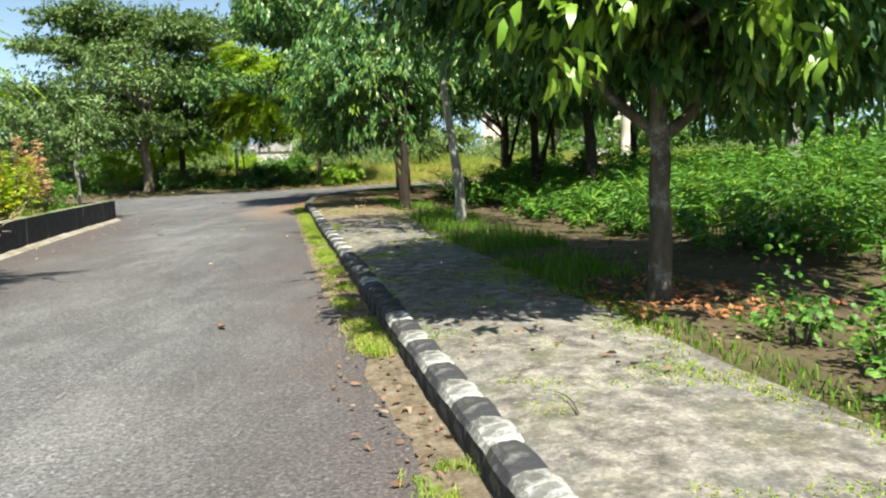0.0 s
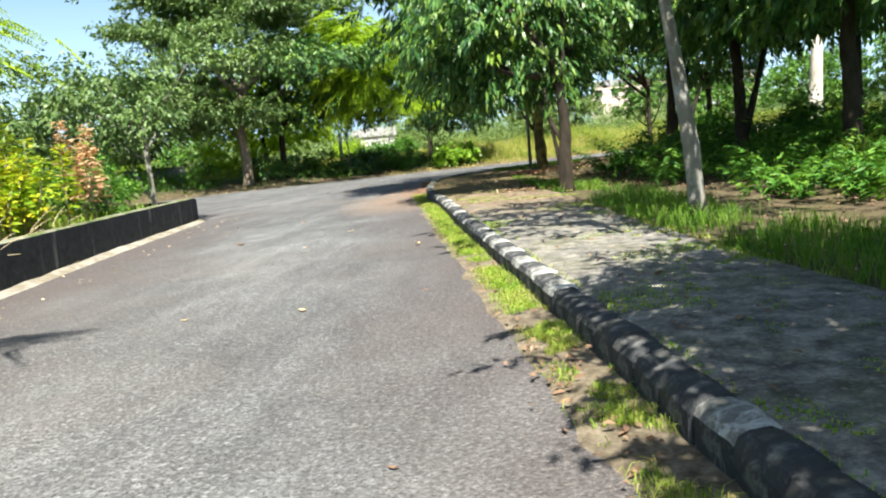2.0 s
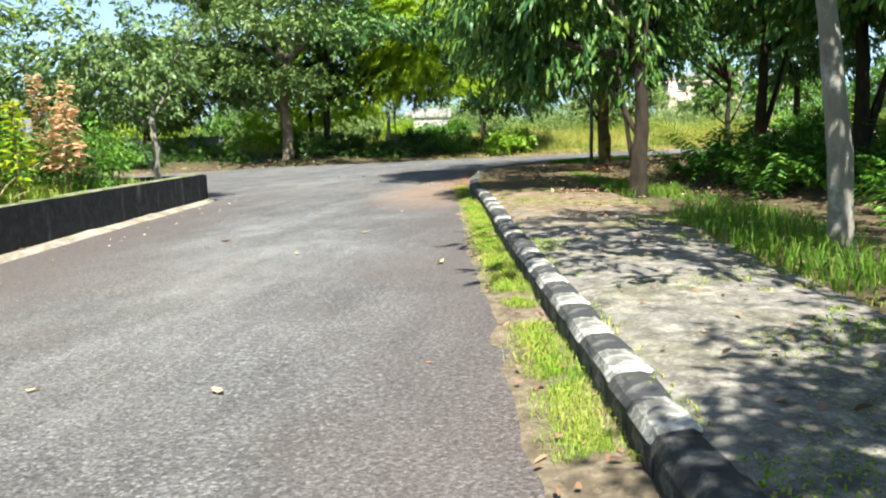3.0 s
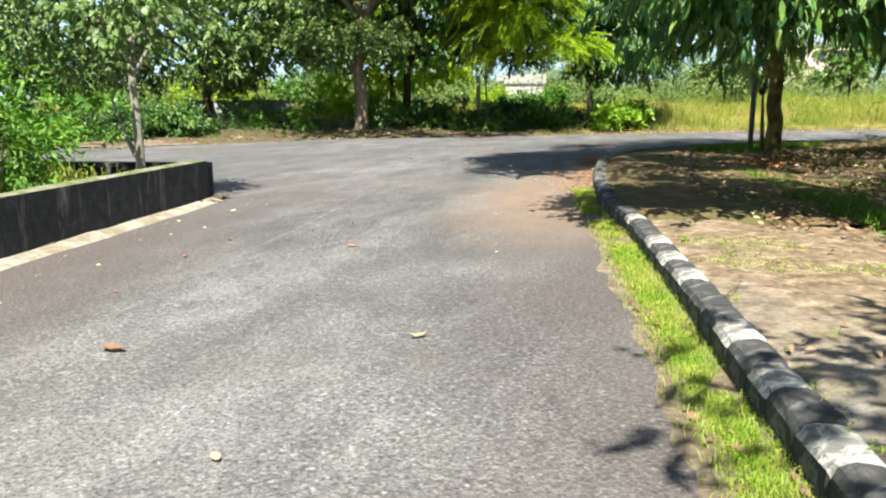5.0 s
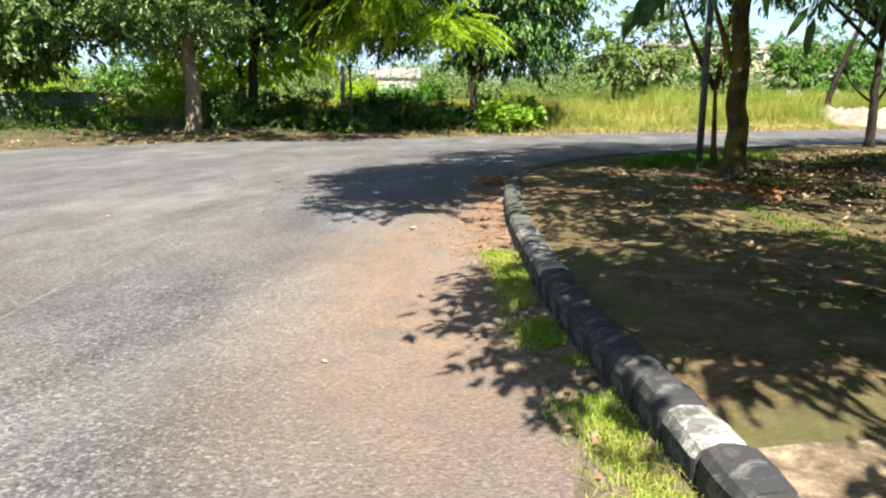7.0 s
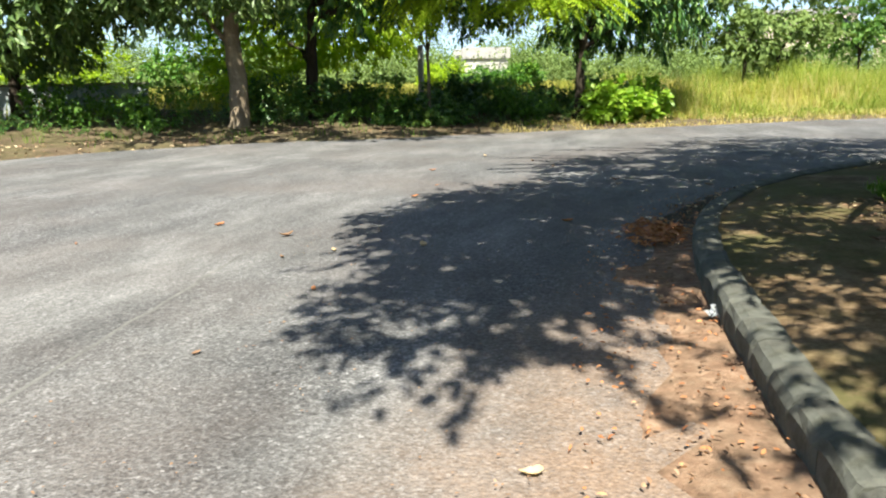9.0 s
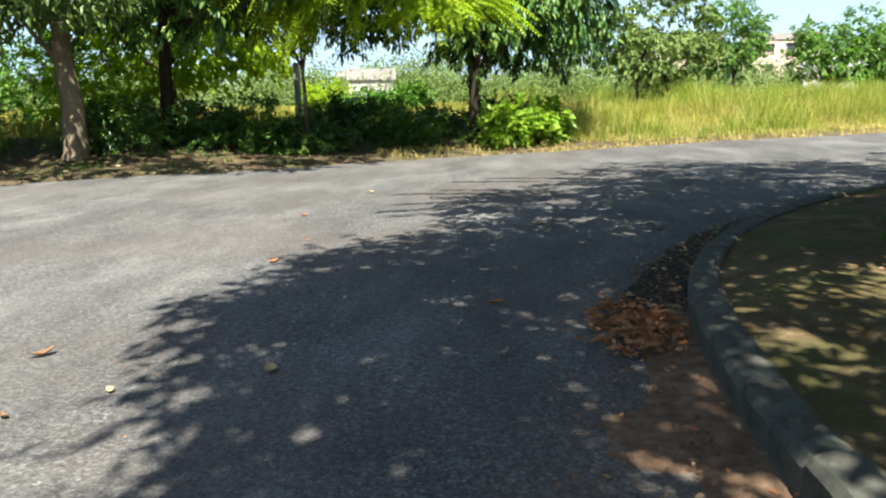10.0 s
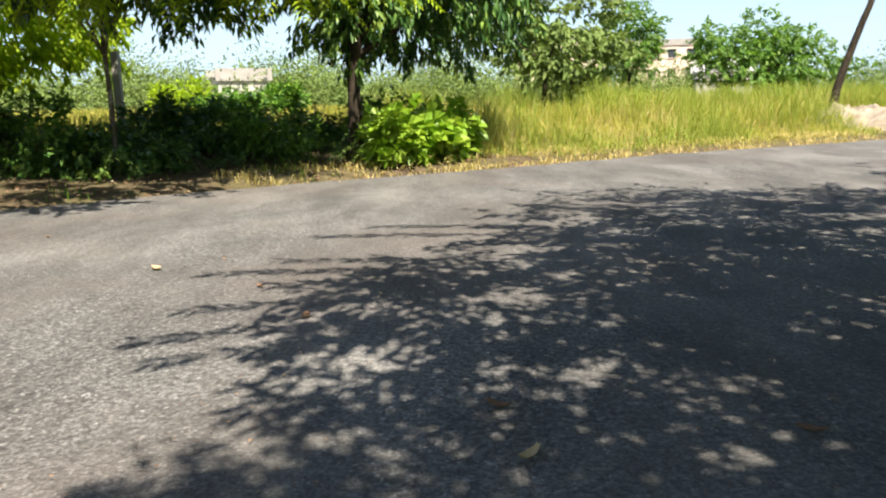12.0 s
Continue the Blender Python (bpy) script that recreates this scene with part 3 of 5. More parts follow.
def ribbon(name, line, offsets, heights, rough=0.0, freq=1.5):
    """A strip along a plan line: a column for each offset to its right, at the heights given."""
    nr = normals_right(line)
    rows = []
    for o, h in zip(offsets, heights):
        o = np.broadcast_to(o, len(line))
        xy = line + nr * o[:, None]
        z = np.array([h + rough * noise.noise(Vector((x * freq, y * freq, 0.3))) for x, y in xy])
        rows.append(np.column_stack([xy, z]))
    v = np.stack(rows, 1)
    n, m = v.shape[:2]
    i = (np.arange(n - 1)[:, None] * m + np.arange(m - 1)[None]).ravel()
    tris = np.concatenate([np.stack([i, i + 1, i + m + 1], 1), np.stack([i, i + m + 1, i + m], 1)])
    return tri_mesh(name, v.reshape(-1, 3), tris, True)


def signed(line, x, y):
    """Distance of points to the right of a plan line (left is negative), and how far along it they lie."""
    p = np.stack([np.ravel(x), np.ravel(y)], 1)
    best, along = np.full(len(p), 1e9), np.zeros(len(p))
    for i in range(0, len(line) - 1):
        a, d = line[i], line[i + 1] - line[i]
        t = np.clip(((p - a) @ d) / (d @ d), 0 if i else -50, 1 if i < len(line) - 2 else 50)
        off = p - (a + t[:, None] * d)
        cross = off[:, 0] * d[1] - off[:, 1] * d[0]
        dist = np.linalg.norm(off, axis=1) * np.where(cross >= 0, 1, -1)
        near = np.abs(dist) < np.abs(best)
        best, along = np.where(near, dist, best), np.where(near, i + t, along)
    return best.reshape(np.shape(x)), along.reshape(np.shape(x))


def ramp01(v, a, b):
    t = np.clip((v - a) / (b - a), 0, 1)
    return t * t * (3 - 2 * t)


# ---- the plan ----
# face of the kerb on the road's side, from behind the walker round the corner of the junction
KERB_LINE = resample([(3.4, -12), (0.75, 0.3), (0.14, 3.05), (-0.13, 4.3), (-0.42, 5.6), (-0.97, 8.2), (-1.38, 10.1), (-1.86, 12.3), (-2.48, 15.1), (-2.98, 17.6), (-3.46, 19.9),
                      (-3.84, 21.3), (-4.1, 22.7), (-4.36, 24.4), (-4.52, 26.0), (-4.64, 27.4), (-4.6, 28.6), (-4.44, 29.6), (-4.1, 30.6),
                      (-3.4, 31.9), (-2.3, 33.3), (-0.75, 34.7), (1.0, 36.0), (5, 38.5), (12, 42.5), (30, 52)], 0.315)
# far edge of the road that crosses, from left to right
FAR_LINE = resample([(-46, 8), (-30, 20), (-19, 30.4), (-16.7, 33.1), (-15.4, 35.4), (-13.7, 37.2), (-10.8, 38.7), (-9.2, 40.0), (-7.1, 41.4), (-4.1, 43.2), (-0.4, 45.7), (5.3, 48.6), (13, 53.3), (34, 66)], 0.5)
# road face of the low wall, from behind the walker to its end at the junction
WALL_LINE = resample([(-1.2, -13), (-4.4, 0.5), (-6.4, 9.04), (-7.2, 11.9), (-8.05, 15.8), (-8.75, 19.6), (-9.06, 21.15)], 0.4)
WALL_END = WALL_LINE[-1]
# near edge of the crossing road to the left of the wall's end
LEFT_LINE = resample([(-44, -8), (-28, 8), (-18, 17.5), (-12.5, 20.9), (-9.06, 21.3)], 0.5)


def height(x, y):
    """Height of the ground beside the roads."""
    x, y = np.asarray(x, float), np.asarray(y, float)
    k, _ = signed(KERB_LINE[::3], x, y)
    f, _ = signed(FAR_LINE[::2], x, y)
    w, _ = signed(WALL_LINE[::3], x, y)
    l, _ = signed(LEFT_LINE[::2], x, y)
    wave = 0.06 * np.sin(x * 0.9 + 1.3 * np.sin(y * 0.5)) + 0.05 * np.sin(y * 0.8 + x * 0.35)
    early = 1 - ramp01(y, 17, 24)
    right = -0.05 + 0.19 * ramp01(k, 0.7, 1.3) - early * 0.12 * ramp01(k, 2.6, 3.4) + (0.2 + early * 0.35) * ramp01(k, 4.2, 7.5) + 0.7 * ramp01(k, 8, 26) \
        + wave * ramp01(k, 1.5, 4)
    far = -0.05 + 0.13 * ramp01(-f, 0.15, 0.9) + 0.35 * ramp01(-f, 1.5, 7) + wave * ramp01(-f, 1, 4)
    inside = np.minimum(-w, l)
    left = -0.05 + 0.42 * ramp01(inside, 0.2, 0.6) + wave * 0.6 * ramp01(inside, 0.8, 3)
    z = np.where(k > 0.4, right, -0.05)
    z = np.where((f < -0.05), far, z)
    return np.where((w < -0.1) & (l > 0.1) & (f > 0.5), left, z)


# ---- ground, roads, path ----
def ground_sheet():
    near_x, near_y = np.arange(-46, 46.1, 0.6), np.arange(-20, 80.1, 0.6)
    out = np.array([6, 16, 40, 90, 200, 450, 1000, 2200.0])
    xs = np.concatenate([near_x[0] - out[::-1], near_x, near_x[-1] + out])
    ys = np.concatenate([near_y[0] - out[::-1], near_y, near_y[-1] + out])
    gx, gy = np.meshgrid(xs, ys)
    z = height(np.clip(gx, -46, 46), np.clip(gy, -20, 80))
    m = len(xs)
    i = (np.arange(len(ys) - 1)[:, None] * m + np.arange(m - 1)[None]).ravel()
    tris = np.concatenate([np.stack([i, i + 1, i + m + 1], 1), np.stack([i, i + m + 1, i + m], 1)])
    return tri_mesh("ground", np.column_stack([gx.ravel(), gy.ravel(), z.ravel()]), tris, True)


tagged(part("ground", ground_sheet(), GROUND_SOIL), "brown soil and weedy ground beside the road", "ground", kind="structure")


def wobble(n, amount, seed):
    return np.array([amount * (noise.noise(Vector((i * 0.55, seed, 0))) + 0.5 * noise.noise(Vector((i * 1.7, seed, 3)))) for i in range(n)])


def road_sheet():
    """Flat asphalt, ragged where it frays out beside the kerb."""
    gap = 0.13 + 0.14 * ramp01(KERB_LINE[:, 1], 5, 9) + 0.08 * ramp01(KERB_LINE[:, 1], 27, 30) - 0.3 * ramp01(KERB_LINE[:, 1], 33.5, 36)
    edge = KERB_LINE - normals_right(KERB_LINE) * (gap + wobble(len(KERB_LINE), 0.07, 1.0))[:, None]
    strip = WALL_LINE + normals_right(WALL_LINE) * (0.17 + wobble(len(WALL_LINE), 0.09, 5.0))[:, None]
    far = FAR_LINE + normals_right(FAR_LINE) * wobble(len(FAR_LINE), 0.22, 8.0)[:, None]
    outline = np.concatenate([edge, far[::-1], LEFT_LINE, strip[::-1]])
    bm = bmesh.new()
    bm.faces.new([bm.verts.new((x, y, 0)) for x, y in outline])
    bmesh.ops.recalc_face_normals(bm, faces=bm.faces)
    bmesh.ops.triangulate(bm, faces=bm.faces)
    if sum(f.normal.z for f in bm.faces) < 0:
        bmesh.ops.reverse_faces(bm, faces=bm.faces)
    return bm


tagged(part("road", road_sheet(), ASPHALT), "grey worn asphalt road with pale aggregate, meeting a cross road", "road", kind="structure")
cut = int(np.argmax(KERB_LINE[:, 1] > 29.2))
first = int(np.argmax(KERB_LINE[:, 1] > 23.2))
gutter = KERB_LINE[:first + 1]
tagged(part("bend_gutter", ribbon("bend_gutter", KERB_LINE[first:cut], (-0.56 + wobble(cut - first, 0.22, 31.0), -0.34 + wobble(cut - first, 0.2, 31.0), -0.15, 0.03), (-0.014, 0.003, 0.012, 0.012), 0.03, 5), GUTTER_SOIL), "rust-brown earth washed against the kerb", "gutter", kind="structure")
tagged(part("corner_gutter", ribbon("corner_gutter", KERB_LINE[cut - 1:cut + 30], (-0.55, -0.32, -0.15, 0.03), (-0.014, 0.003, 0.008, 0.01), 0.012, 5), DEBRIS_SOIL), "dark earth and debris in the gutter of the bend", "gutter", kind="structure")
tagged(part("gutter", ribbon("gutter", gutter, (-0.36 - 0.14 * ramp01(gutter[:, 1], 5, 9), -0.2 - 0.1 * ramp01(gutter[:, 1], 5, 9), -0.1, 0.03), (-0.012, 0.004, 0.012, 0.012), 0.012, 5), GUTTER_SOIL), "pale dry earth between asphalt and kerb", "gutter", kind="structure")

path_line = KERB_LINE[KERB_LINE[:, 1] < 19.8]
path_w = 1.65 + 0.42 * ramp01(path_line[:, 1], 10, 19)
tagged(part("pavement", ribbon("pavement", path_line, [0.14] + [path_w * f for f in (0.2, 0.4, 0.6, 0.8)] + [path_w + wobble(len(path_line), 0.09, 2.0), path_w + 0.12],
                               (0.15, 0.172, 0.176, 0.174, 0.17, 0.16, 0.02), 0.012), PATH_CONCRETE), "stained concrete footpath with patches of dirt and moss", "pavement", kind="structure")
corner = KERB_LINE[(KERB_LINE[:, 1] > 19.4)]
tagged(part("corner_bed", ribbon("corner_bed", corner, (0.14, 0.4, 0.8, 1.3, 1.9, 2.6, 3.3), (0.145, 0.165, 0.18, 0.19, 0.2, 0.2, 0.1), 0.03), ISLAND_SOIL), "brown mossy earth filling the corner behind the kerb", "ground", kind="structure")


# ---- kerb, stone by stone ----
def kerb_stone(seed, long=0.305, wide=0.2, tall=0.3):
    """One kerb stone with a rounded, chipped top."""
    rng = random.Random(seed)
    prof = [(0.0, -0.12), (0.0, tall - 0.17), (0.022, tall - 0.135), (0.065, tall - 0.118), (wide - 0.05, tall - 0.118), (wide - 0.012, tall - 0.135), (wide, -0.12)]
    bm, ends = bmesh.new(), []
    for k, u in enumerate((0, 0.018, long / 2, long - 0.018, long)):
        inset = 0.008 if k in (0, 4) else 0
        ends.append([bm.verts.new((x + (inset if x < 0.1 else -inset) + rng.uniform(-0.006, 0.006), u, z - (inset if z > 0 else 0) + rng.uniform(-0.006, 0.006)))
                     for x, z in prof])
    for a, b in zip(ends, ends[1:]):
        for i in range(len(prof) - 1):
            bm.faces.new((a[i], a[i + 1], b[i + 1], b[i]))
    bm.faces.new(ends[0])
    bm.faces.new(ends[-1])
    bmesh.ops.recalc_face_normals(bm, faces=bm.faces)
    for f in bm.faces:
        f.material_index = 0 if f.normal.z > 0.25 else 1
    me = bpy.data.meshes.new("kerb_stone")
    bm.to_mesh(me)
    bm.free()
    return me


kerb = tagged(new("kerb"), "weathered concrete kerb painted in black and white blocks, with shade put into the dark ones", "kerb", kind="structure")
stones = {}
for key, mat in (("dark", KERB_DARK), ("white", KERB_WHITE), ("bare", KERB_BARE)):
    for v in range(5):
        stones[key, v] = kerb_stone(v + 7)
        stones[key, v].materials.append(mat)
        # White stones: the unlit sides' shade is put into colour with the dark material.
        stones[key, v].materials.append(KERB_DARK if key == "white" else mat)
kerb_rng = random.Random(4)
for i in range(len(KERB_LINE) - 1):
    (x, y), (x1, y1) = KERB_LINE[i], KERB_LINE[i + 1]
    if y > 46:
        break
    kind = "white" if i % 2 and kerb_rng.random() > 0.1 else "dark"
    # Stones in two tree shadows turn dark, shade put into colour; bare beyond 23.6.
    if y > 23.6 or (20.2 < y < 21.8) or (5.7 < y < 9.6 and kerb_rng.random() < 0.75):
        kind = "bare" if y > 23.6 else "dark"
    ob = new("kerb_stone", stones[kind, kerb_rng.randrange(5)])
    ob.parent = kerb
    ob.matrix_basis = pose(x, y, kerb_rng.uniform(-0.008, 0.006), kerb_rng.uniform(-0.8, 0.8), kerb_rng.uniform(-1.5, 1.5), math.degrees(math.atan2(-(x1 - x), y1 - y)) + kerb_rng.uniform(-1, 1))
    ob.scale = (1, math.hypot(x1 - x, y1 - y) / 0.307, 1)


# ---- the low wall on the left ----
def wall_body(line, thick, tall):
    nr = -normals_right(line)
    bm, cols = bmesh.new(), []
    for i, ((x, y), (nx, ny)) in enumerate(zip(line, nr)):
        j = [0.004 * noise.noise(Vector((i * 0.9, k, 2))) for k in range(4)]
        cols.append([bm.verts.new((x + nx * a, y + ny * a, z)) for a, z in ((0, -0.15), (0 + j[0], tall * 0.5), (0.004 + j[1], tall + j[2]), (thick, tall + j[3]), (thick, -0.15))])
    for a, b in zip(cols, cols[1:]):
        for k in range(4):
            bm.faces.new((a[k], a[k + 1], b[k + 1], b[k]))
    for c in (cols[0], cols[-1]):
        bm.faces.new(c)
    bmesh.ops.recalc_face_normals(bm, faces=bm.faces)
    return bm


low_wall = tagged(new("low_wall"), "low concrete boundary wall blackened with algae", "wall", kind="structure")
part("body", wall_body(WALL_LINE, 0.2, 0.53), WALL_BLACK, low_wall)
top_line = WALL_LINE - normals_right(WALL_LINE) * 0.012
part("coping", ribbon("coping", top_line, (0.006, -0.05, -0.12, -0.19, -0.21), (0.52, 0.545, 0.548, 0.54, 0.45), 0.012, 4), WALL_TOP, low_wall, "cement top grown with moss")
return_line = np.stack([np.linspace(WALL_END[0] - 0.02, -13.5, 14), np.linspace(WALL_END[1], 20.0, 14)], 1)
part("return_wall", wall_body(return_line[::-1], 0.2, 0.5), WALL_BLACK, low_wall)
tagged(part("wall_footing", ribbon("wall_footing", WALL_LINE, (-0.02, 0.06, 0.12, 0.19, 0.26), (0.04, 0.036, 0.024, 0.008, -0.03), 0.02, 3), CEMENT), "broken pale cement strip along the wall's foot", "trim", kind="structure")


# ---- scattering ----
def points_in(rng, n, x0, x1, y0, y1, keep):
    """Random ground points of a box for which keep(x, y) is true."""
    x, y = rng.uniform(x0, x1, n), rng.uniform(y0, y1, n)
    ok = keep(x, y)
    x, y = x[ok], y[ok]
    return np.column_stack([x, y, height(x, y)])


def patchy(x, y, scale, cut, seed=0.0):
    v = np.array([noise.fractal(Vector((a * scale, b * scale, seed)), 0.8, 2.0, 3) for a, b in zip(x, y)])
    return v > cut


def stuff(name, mesh, mat, label, category):
    return tagged(part(name, mesh, mat), label, category, kind="stuff")


kd = lambda x, y: signed(KERB_LINE[::3], x, y)[0]
fd = lambda x, y: signed(FAR_LINE[::2], x, y)[0]
wd = lambda x, y: signed(WALL_LINE[::3], x, y)[0]

# grass in the gutter, a strip of tufts
g = np.random.default_rng(21)
i = g.integers(30, 124, 64000)
u = np.clip(g.normal(-0.14, 0.075, len(i)), -0.36, 0.01)
nr = normals_right(KERB_LINE)
s = g.uniform(0, 0.315, len(i))
tang = unit(np.gradient(KERB_LINE, axis=0))
xy = KERB_LINE[i] + nr[i] * u[:, None] + tang[i] * s[:, None]
dens = np.array([noise.fractal(Vector((a * 1.1, b * 1.1, 4)), 0.8, 2, 3) for a, b in xy])
want = -0.12 + 0.46 * (xy[:, 1] < 4.8) + 0.02 * (xy[:, 1] < 8.6) + 0.35 * (xy[:, 1] > 23.4) + 5.0 * (xy[:, 1] > 24.3) - 0.25 * ((xy[:, 1] > 13) & (xy[:, 1] < 23.5))
ok = dens > want
stuff("gutter_grass", grass_mesh("gutter_grass", np.column_stack([xy, np.full(len(xy), 0.01)])[ok], g.uniform(0.02, 0.085, ok.sum()), 0.0045, 1.5, g), GRASS_GUTTER,
      "yellow-green grass tufts growing along the kerb", "grass")

# moss and short growth on the corner bed
g = np.random.default_rng(26)
moss = points_in(g, 150000, -5, 4, 23, 36, lambda x, y: (lambda k: (k > 0.13) & (k < 4.5))(kd(x, y)))
moss = moss[patchy(moss[:, 0], moss[:, 1], 0.9, -0.02 - 0.4 * (moss[:, 1] > 26.5), 9)]
stuff("bed_moss", grass_mesh("bed_moss", moss + np.array([0, 0, 0.004]), g.uniform(0.012, 0.045, len(moss)), 0.018, 1.5, g), MOSS, "mossy short growth on the shaded corner bed", "moss")

# grass verge right of the path
g = np.random.default_rng(22)
verge = points_in(g, 165000, -4, 8, -2, 22, lambda x, y: (lambda k: (k > 1.62 + 0.42 * ramp01(y, 10, 19)) & (k < 2.75 + 0.25 * np.sin(y * 1.3) + 0.25 * ramp01(y, 8, 14)) & ((y > 7.2) | (k < 1.95)))(kd(x, y)))
verge = verge[patchy(verge[:, 0], verge[:, 1], 0.7, -0.28)]
verge[:, 2] = np.maximum(verge[:, 2], 0.12)
stuff("verge_grass", grass_mesh("verge_grass", verge, g.uniform(0.07, 0.32, len(verge)) * np.where(verge[:, 1] < 6.8, 0.42, 1.0), 0.009, 1.1, g), GRASS_GREEN, "rough green grass beside the footpath", "grass")

# tufts on the path
g = np.random.default_rng(23)
tufts = points_in(g, 260000, -3.5, 3.5, -2, 19, lambda x, y: (lambda k: (k > 0.2) & (k < 1.4 + 0.05 * y))(kd(x, y)))
tufts = tufts[patchy(tufts[:, 0], tufts[:, 1], 1.1, 0.23, 7)]
tufts[:, 2] = 0.165
stuff("path_grass", grass_mesh("path_grass", tufts, g.uniform(0.008, 0.035, len(tufts)), 0.011, 1.5, g), GRASS_GUTTER, "thin grass patches growing over the footpath", "grass")


def path_band(x, y):
    k = kd(x, y)
    rim = 1.42 + 0.05 * np.maximum(y - 10, 0)
    return ((k > 0.13) & (k < 0.24)) | ((k > rim - 0.22) & (k < rim + 0.3))


g = np.random.default_rng(27)
band = points_in(g, 120000, -3.5, 4, -2, 16, path_band)
band = band[patchy(band[:, 0], band[:, 1], 1.1, 0.02, 17)]
band[:, 2] = np.maximum(band[:, 2], 0.15)
stuff("path_edge_grass", grass_mesh("path_edge_grass", band, g.uniform(0.012, 0.06, len(band)), 0.009, 1.5, g), GRASS_GUTTER, "yellow-green grass creeping over the footpath's edges", "grass")


def fern_field(name, n, box, keep, tall, mat, label, seed, per=22, leaflet=(0.11, 0.035)):
    """Undergrowth of arching fronds, each with two rows of leaflets."""
    rng = np.random.default_rng(seed)
    root = points_in(rng, n, *box, keep)
    n = len(root)
    a = rng.uniform(0, 2 * np.pi, n)
    out = np.stack([np.cos(a), np.sin(a), np.zeros(n)], 1)
    h = rng.uniform(0.45, 1.2, n) * tall * np.clip(1 + 1.5 * np.array([noise.noise(Vector((p[0] * 0.6, p[1] * 0.6, seed))) for p in root]), 0.3, 1.8)
    t = np.tile(np.linspace(0.25, 1, per // 2).repeat(2), (n, 1))
    rise = np.array([0, 0, 1.0])
    at = root[:, None] + out[:, None] * (t ** 1.6 * h[:, None] * 0.75)[..., None] + rise * ((t - 0.35 * t ** 2.5) * h[:, None])[..., None]
    side = np.cross(out, rise)
    sign = np.tile(np.array([1, -1]), (n, per // 2))
    way = side[:, None] * sign[..., None] + out[:, None] * 0.5 + rng.normal(size=(n, per, 3)) * 0.15 - rise * 0.15
    size = (1.15 - 0.75 * t) * tall / 0.7
    return stuff(name, blades(name, at.reshape(-1, 3), way.reshape(-1, 3), leaflet[0] * size.ravel(), leaflet[1] * size.ravel(), 0.15, False, 0.15, rng), mat, label, "undergrowth")


fern_field("bank_undergrowth", 11500, (-1, 22, -2, 34), lambda x, y: (lambda k: (k > 4.75 - 0.03 * y + 0.3 * np.sin(y * 1.9)) & (k < 14.5 + 1.6 * np.sin(y * 0.7) + np.sin(y * 2.3)) & ((y < 24.5) | (x > 6.5)) & (y < 34 - 0.15 * x + np.sin(x * 1.3)))(kd(x, y)), 0.92, LEAF_FERN, "dense bright green ferns and weeds on the bank", 31, 22, (0.2, 0.05))
g = np.random.default_rng(24)
bank = points_in(g, 70000, -1, 30, -4, 42, lambda x, y: (kd(x, y) > 4.9) & ((y < 24.5) | (x > 5.5)))
stuff("bank_grass", grass_mesh("bank_grass", bank, g.uniform(0.25, 0.8, len(bank)), 0.022, 0.8, g), GRASS_GREEN, "tall green grass among the trees on the bank", "grass")
bare = fern_field("verge_weeds", 1500, (-2, 5, 2, 19), lambda x, y: (lambda k: (k > 1.7 + 0.05 * y) & (k < 2.9))(kd(x, y)), 0.26, LEAF_FERN, "small leafy weeds at the edge of the footpath", 32, 12, (0.1, 0.05))

strip = points_in(g, 26000, -3, 1.0, 19.8, 25.4, lambda x, y: np.abs(x + 2.0 - 0.2 * (25 - y)) < 0.16 + 0.05 * (25.4 - y))
stuff("bed_grass", grass_mesh("bed_grass", strip, g.uniform(0.05, 0.2, len(strip)), 0.012, 1.2, g), GRASS_GREEN, "strip of green grass across the corner bed", "grass")
fern_field("bed_weeds", 420, (-2.5, 4, 16, 26), lambda x, y: (((x + 0.3) / 1.3) ** 2 + ((y - 18.6) / 1.6) ** 2 < 1) | (((x - 0.6) / 1.2) ** 2 + ((y - 23.5) / 1.8) ** 2 < 1), 0.3, LEAF_FERN, "green weeds round the foot of the trees", 34, 12, (0.13, 0.06))
foot = points_in(g, 16000, -2.9, 1.5, 29.4, 32.6, lambda x, y: (kd(x, y) > 0.6) & (kd(x, y) < 2.6) & patchy(x, y, 0.8, -0.1, 12))
stuff("pole_grass", grass_mesh("pole_grass", foot + np.array([0, 0, 0.05]), g.uniform(0.06, 0.22, len(foot)), 0.012, 1.2, g), GRASS_GREEN, "dark green grass round the pole's foot", "grass")
# far side: dark weeds under the trees, then tall yellowing grass
fern_field("far_undergrowth", 15000, (-34, 0, 18, 62), lambda x, y: (lambda f: (f < -1.2 - 0.9 * (x < -11)) & (f > -8) & (x < -4.6 + 0.1 * f))(fd(x, y)) & ((x + 14.9) ** 2 + (y - 39.2) ** 2 > 1.6), 0.62, LEAF_MANGO, "dark leafy weeds under the roadside trees", 33)
g = np.random.default_rng(25)
far_low = points_in(g, 26000, -30, -2, 20, 52, lambda x, y: (lambda f: (f < -0.35) & (f > -3))(fd(x, y)))
far_low = far_low[patchy(far_low[:, 0], far_low[:, 1], 0.6, 0.22)]
stuff("far_verge_grass", grass_mesh("far_verge_grass", far_low, g.uniform(0.08, 0.3, len(far_low)), 0.015, 0.8, g), GRASS_GREEN, "short weeds along the far road edge", "grass")
far_tall = points_in(g, 260000, -7, 32, 43, 76, lambda x, y: (lambda f: (f < -0.5 - 0.7 * (x < -3)) & (f > -16))(fd(x, y)) & ~((x > 7.5) & (x < 13.5) & (fd(x, y) > -4.5)))
depth = -fd(far_tall[:, 0], far_tall[:, 1])
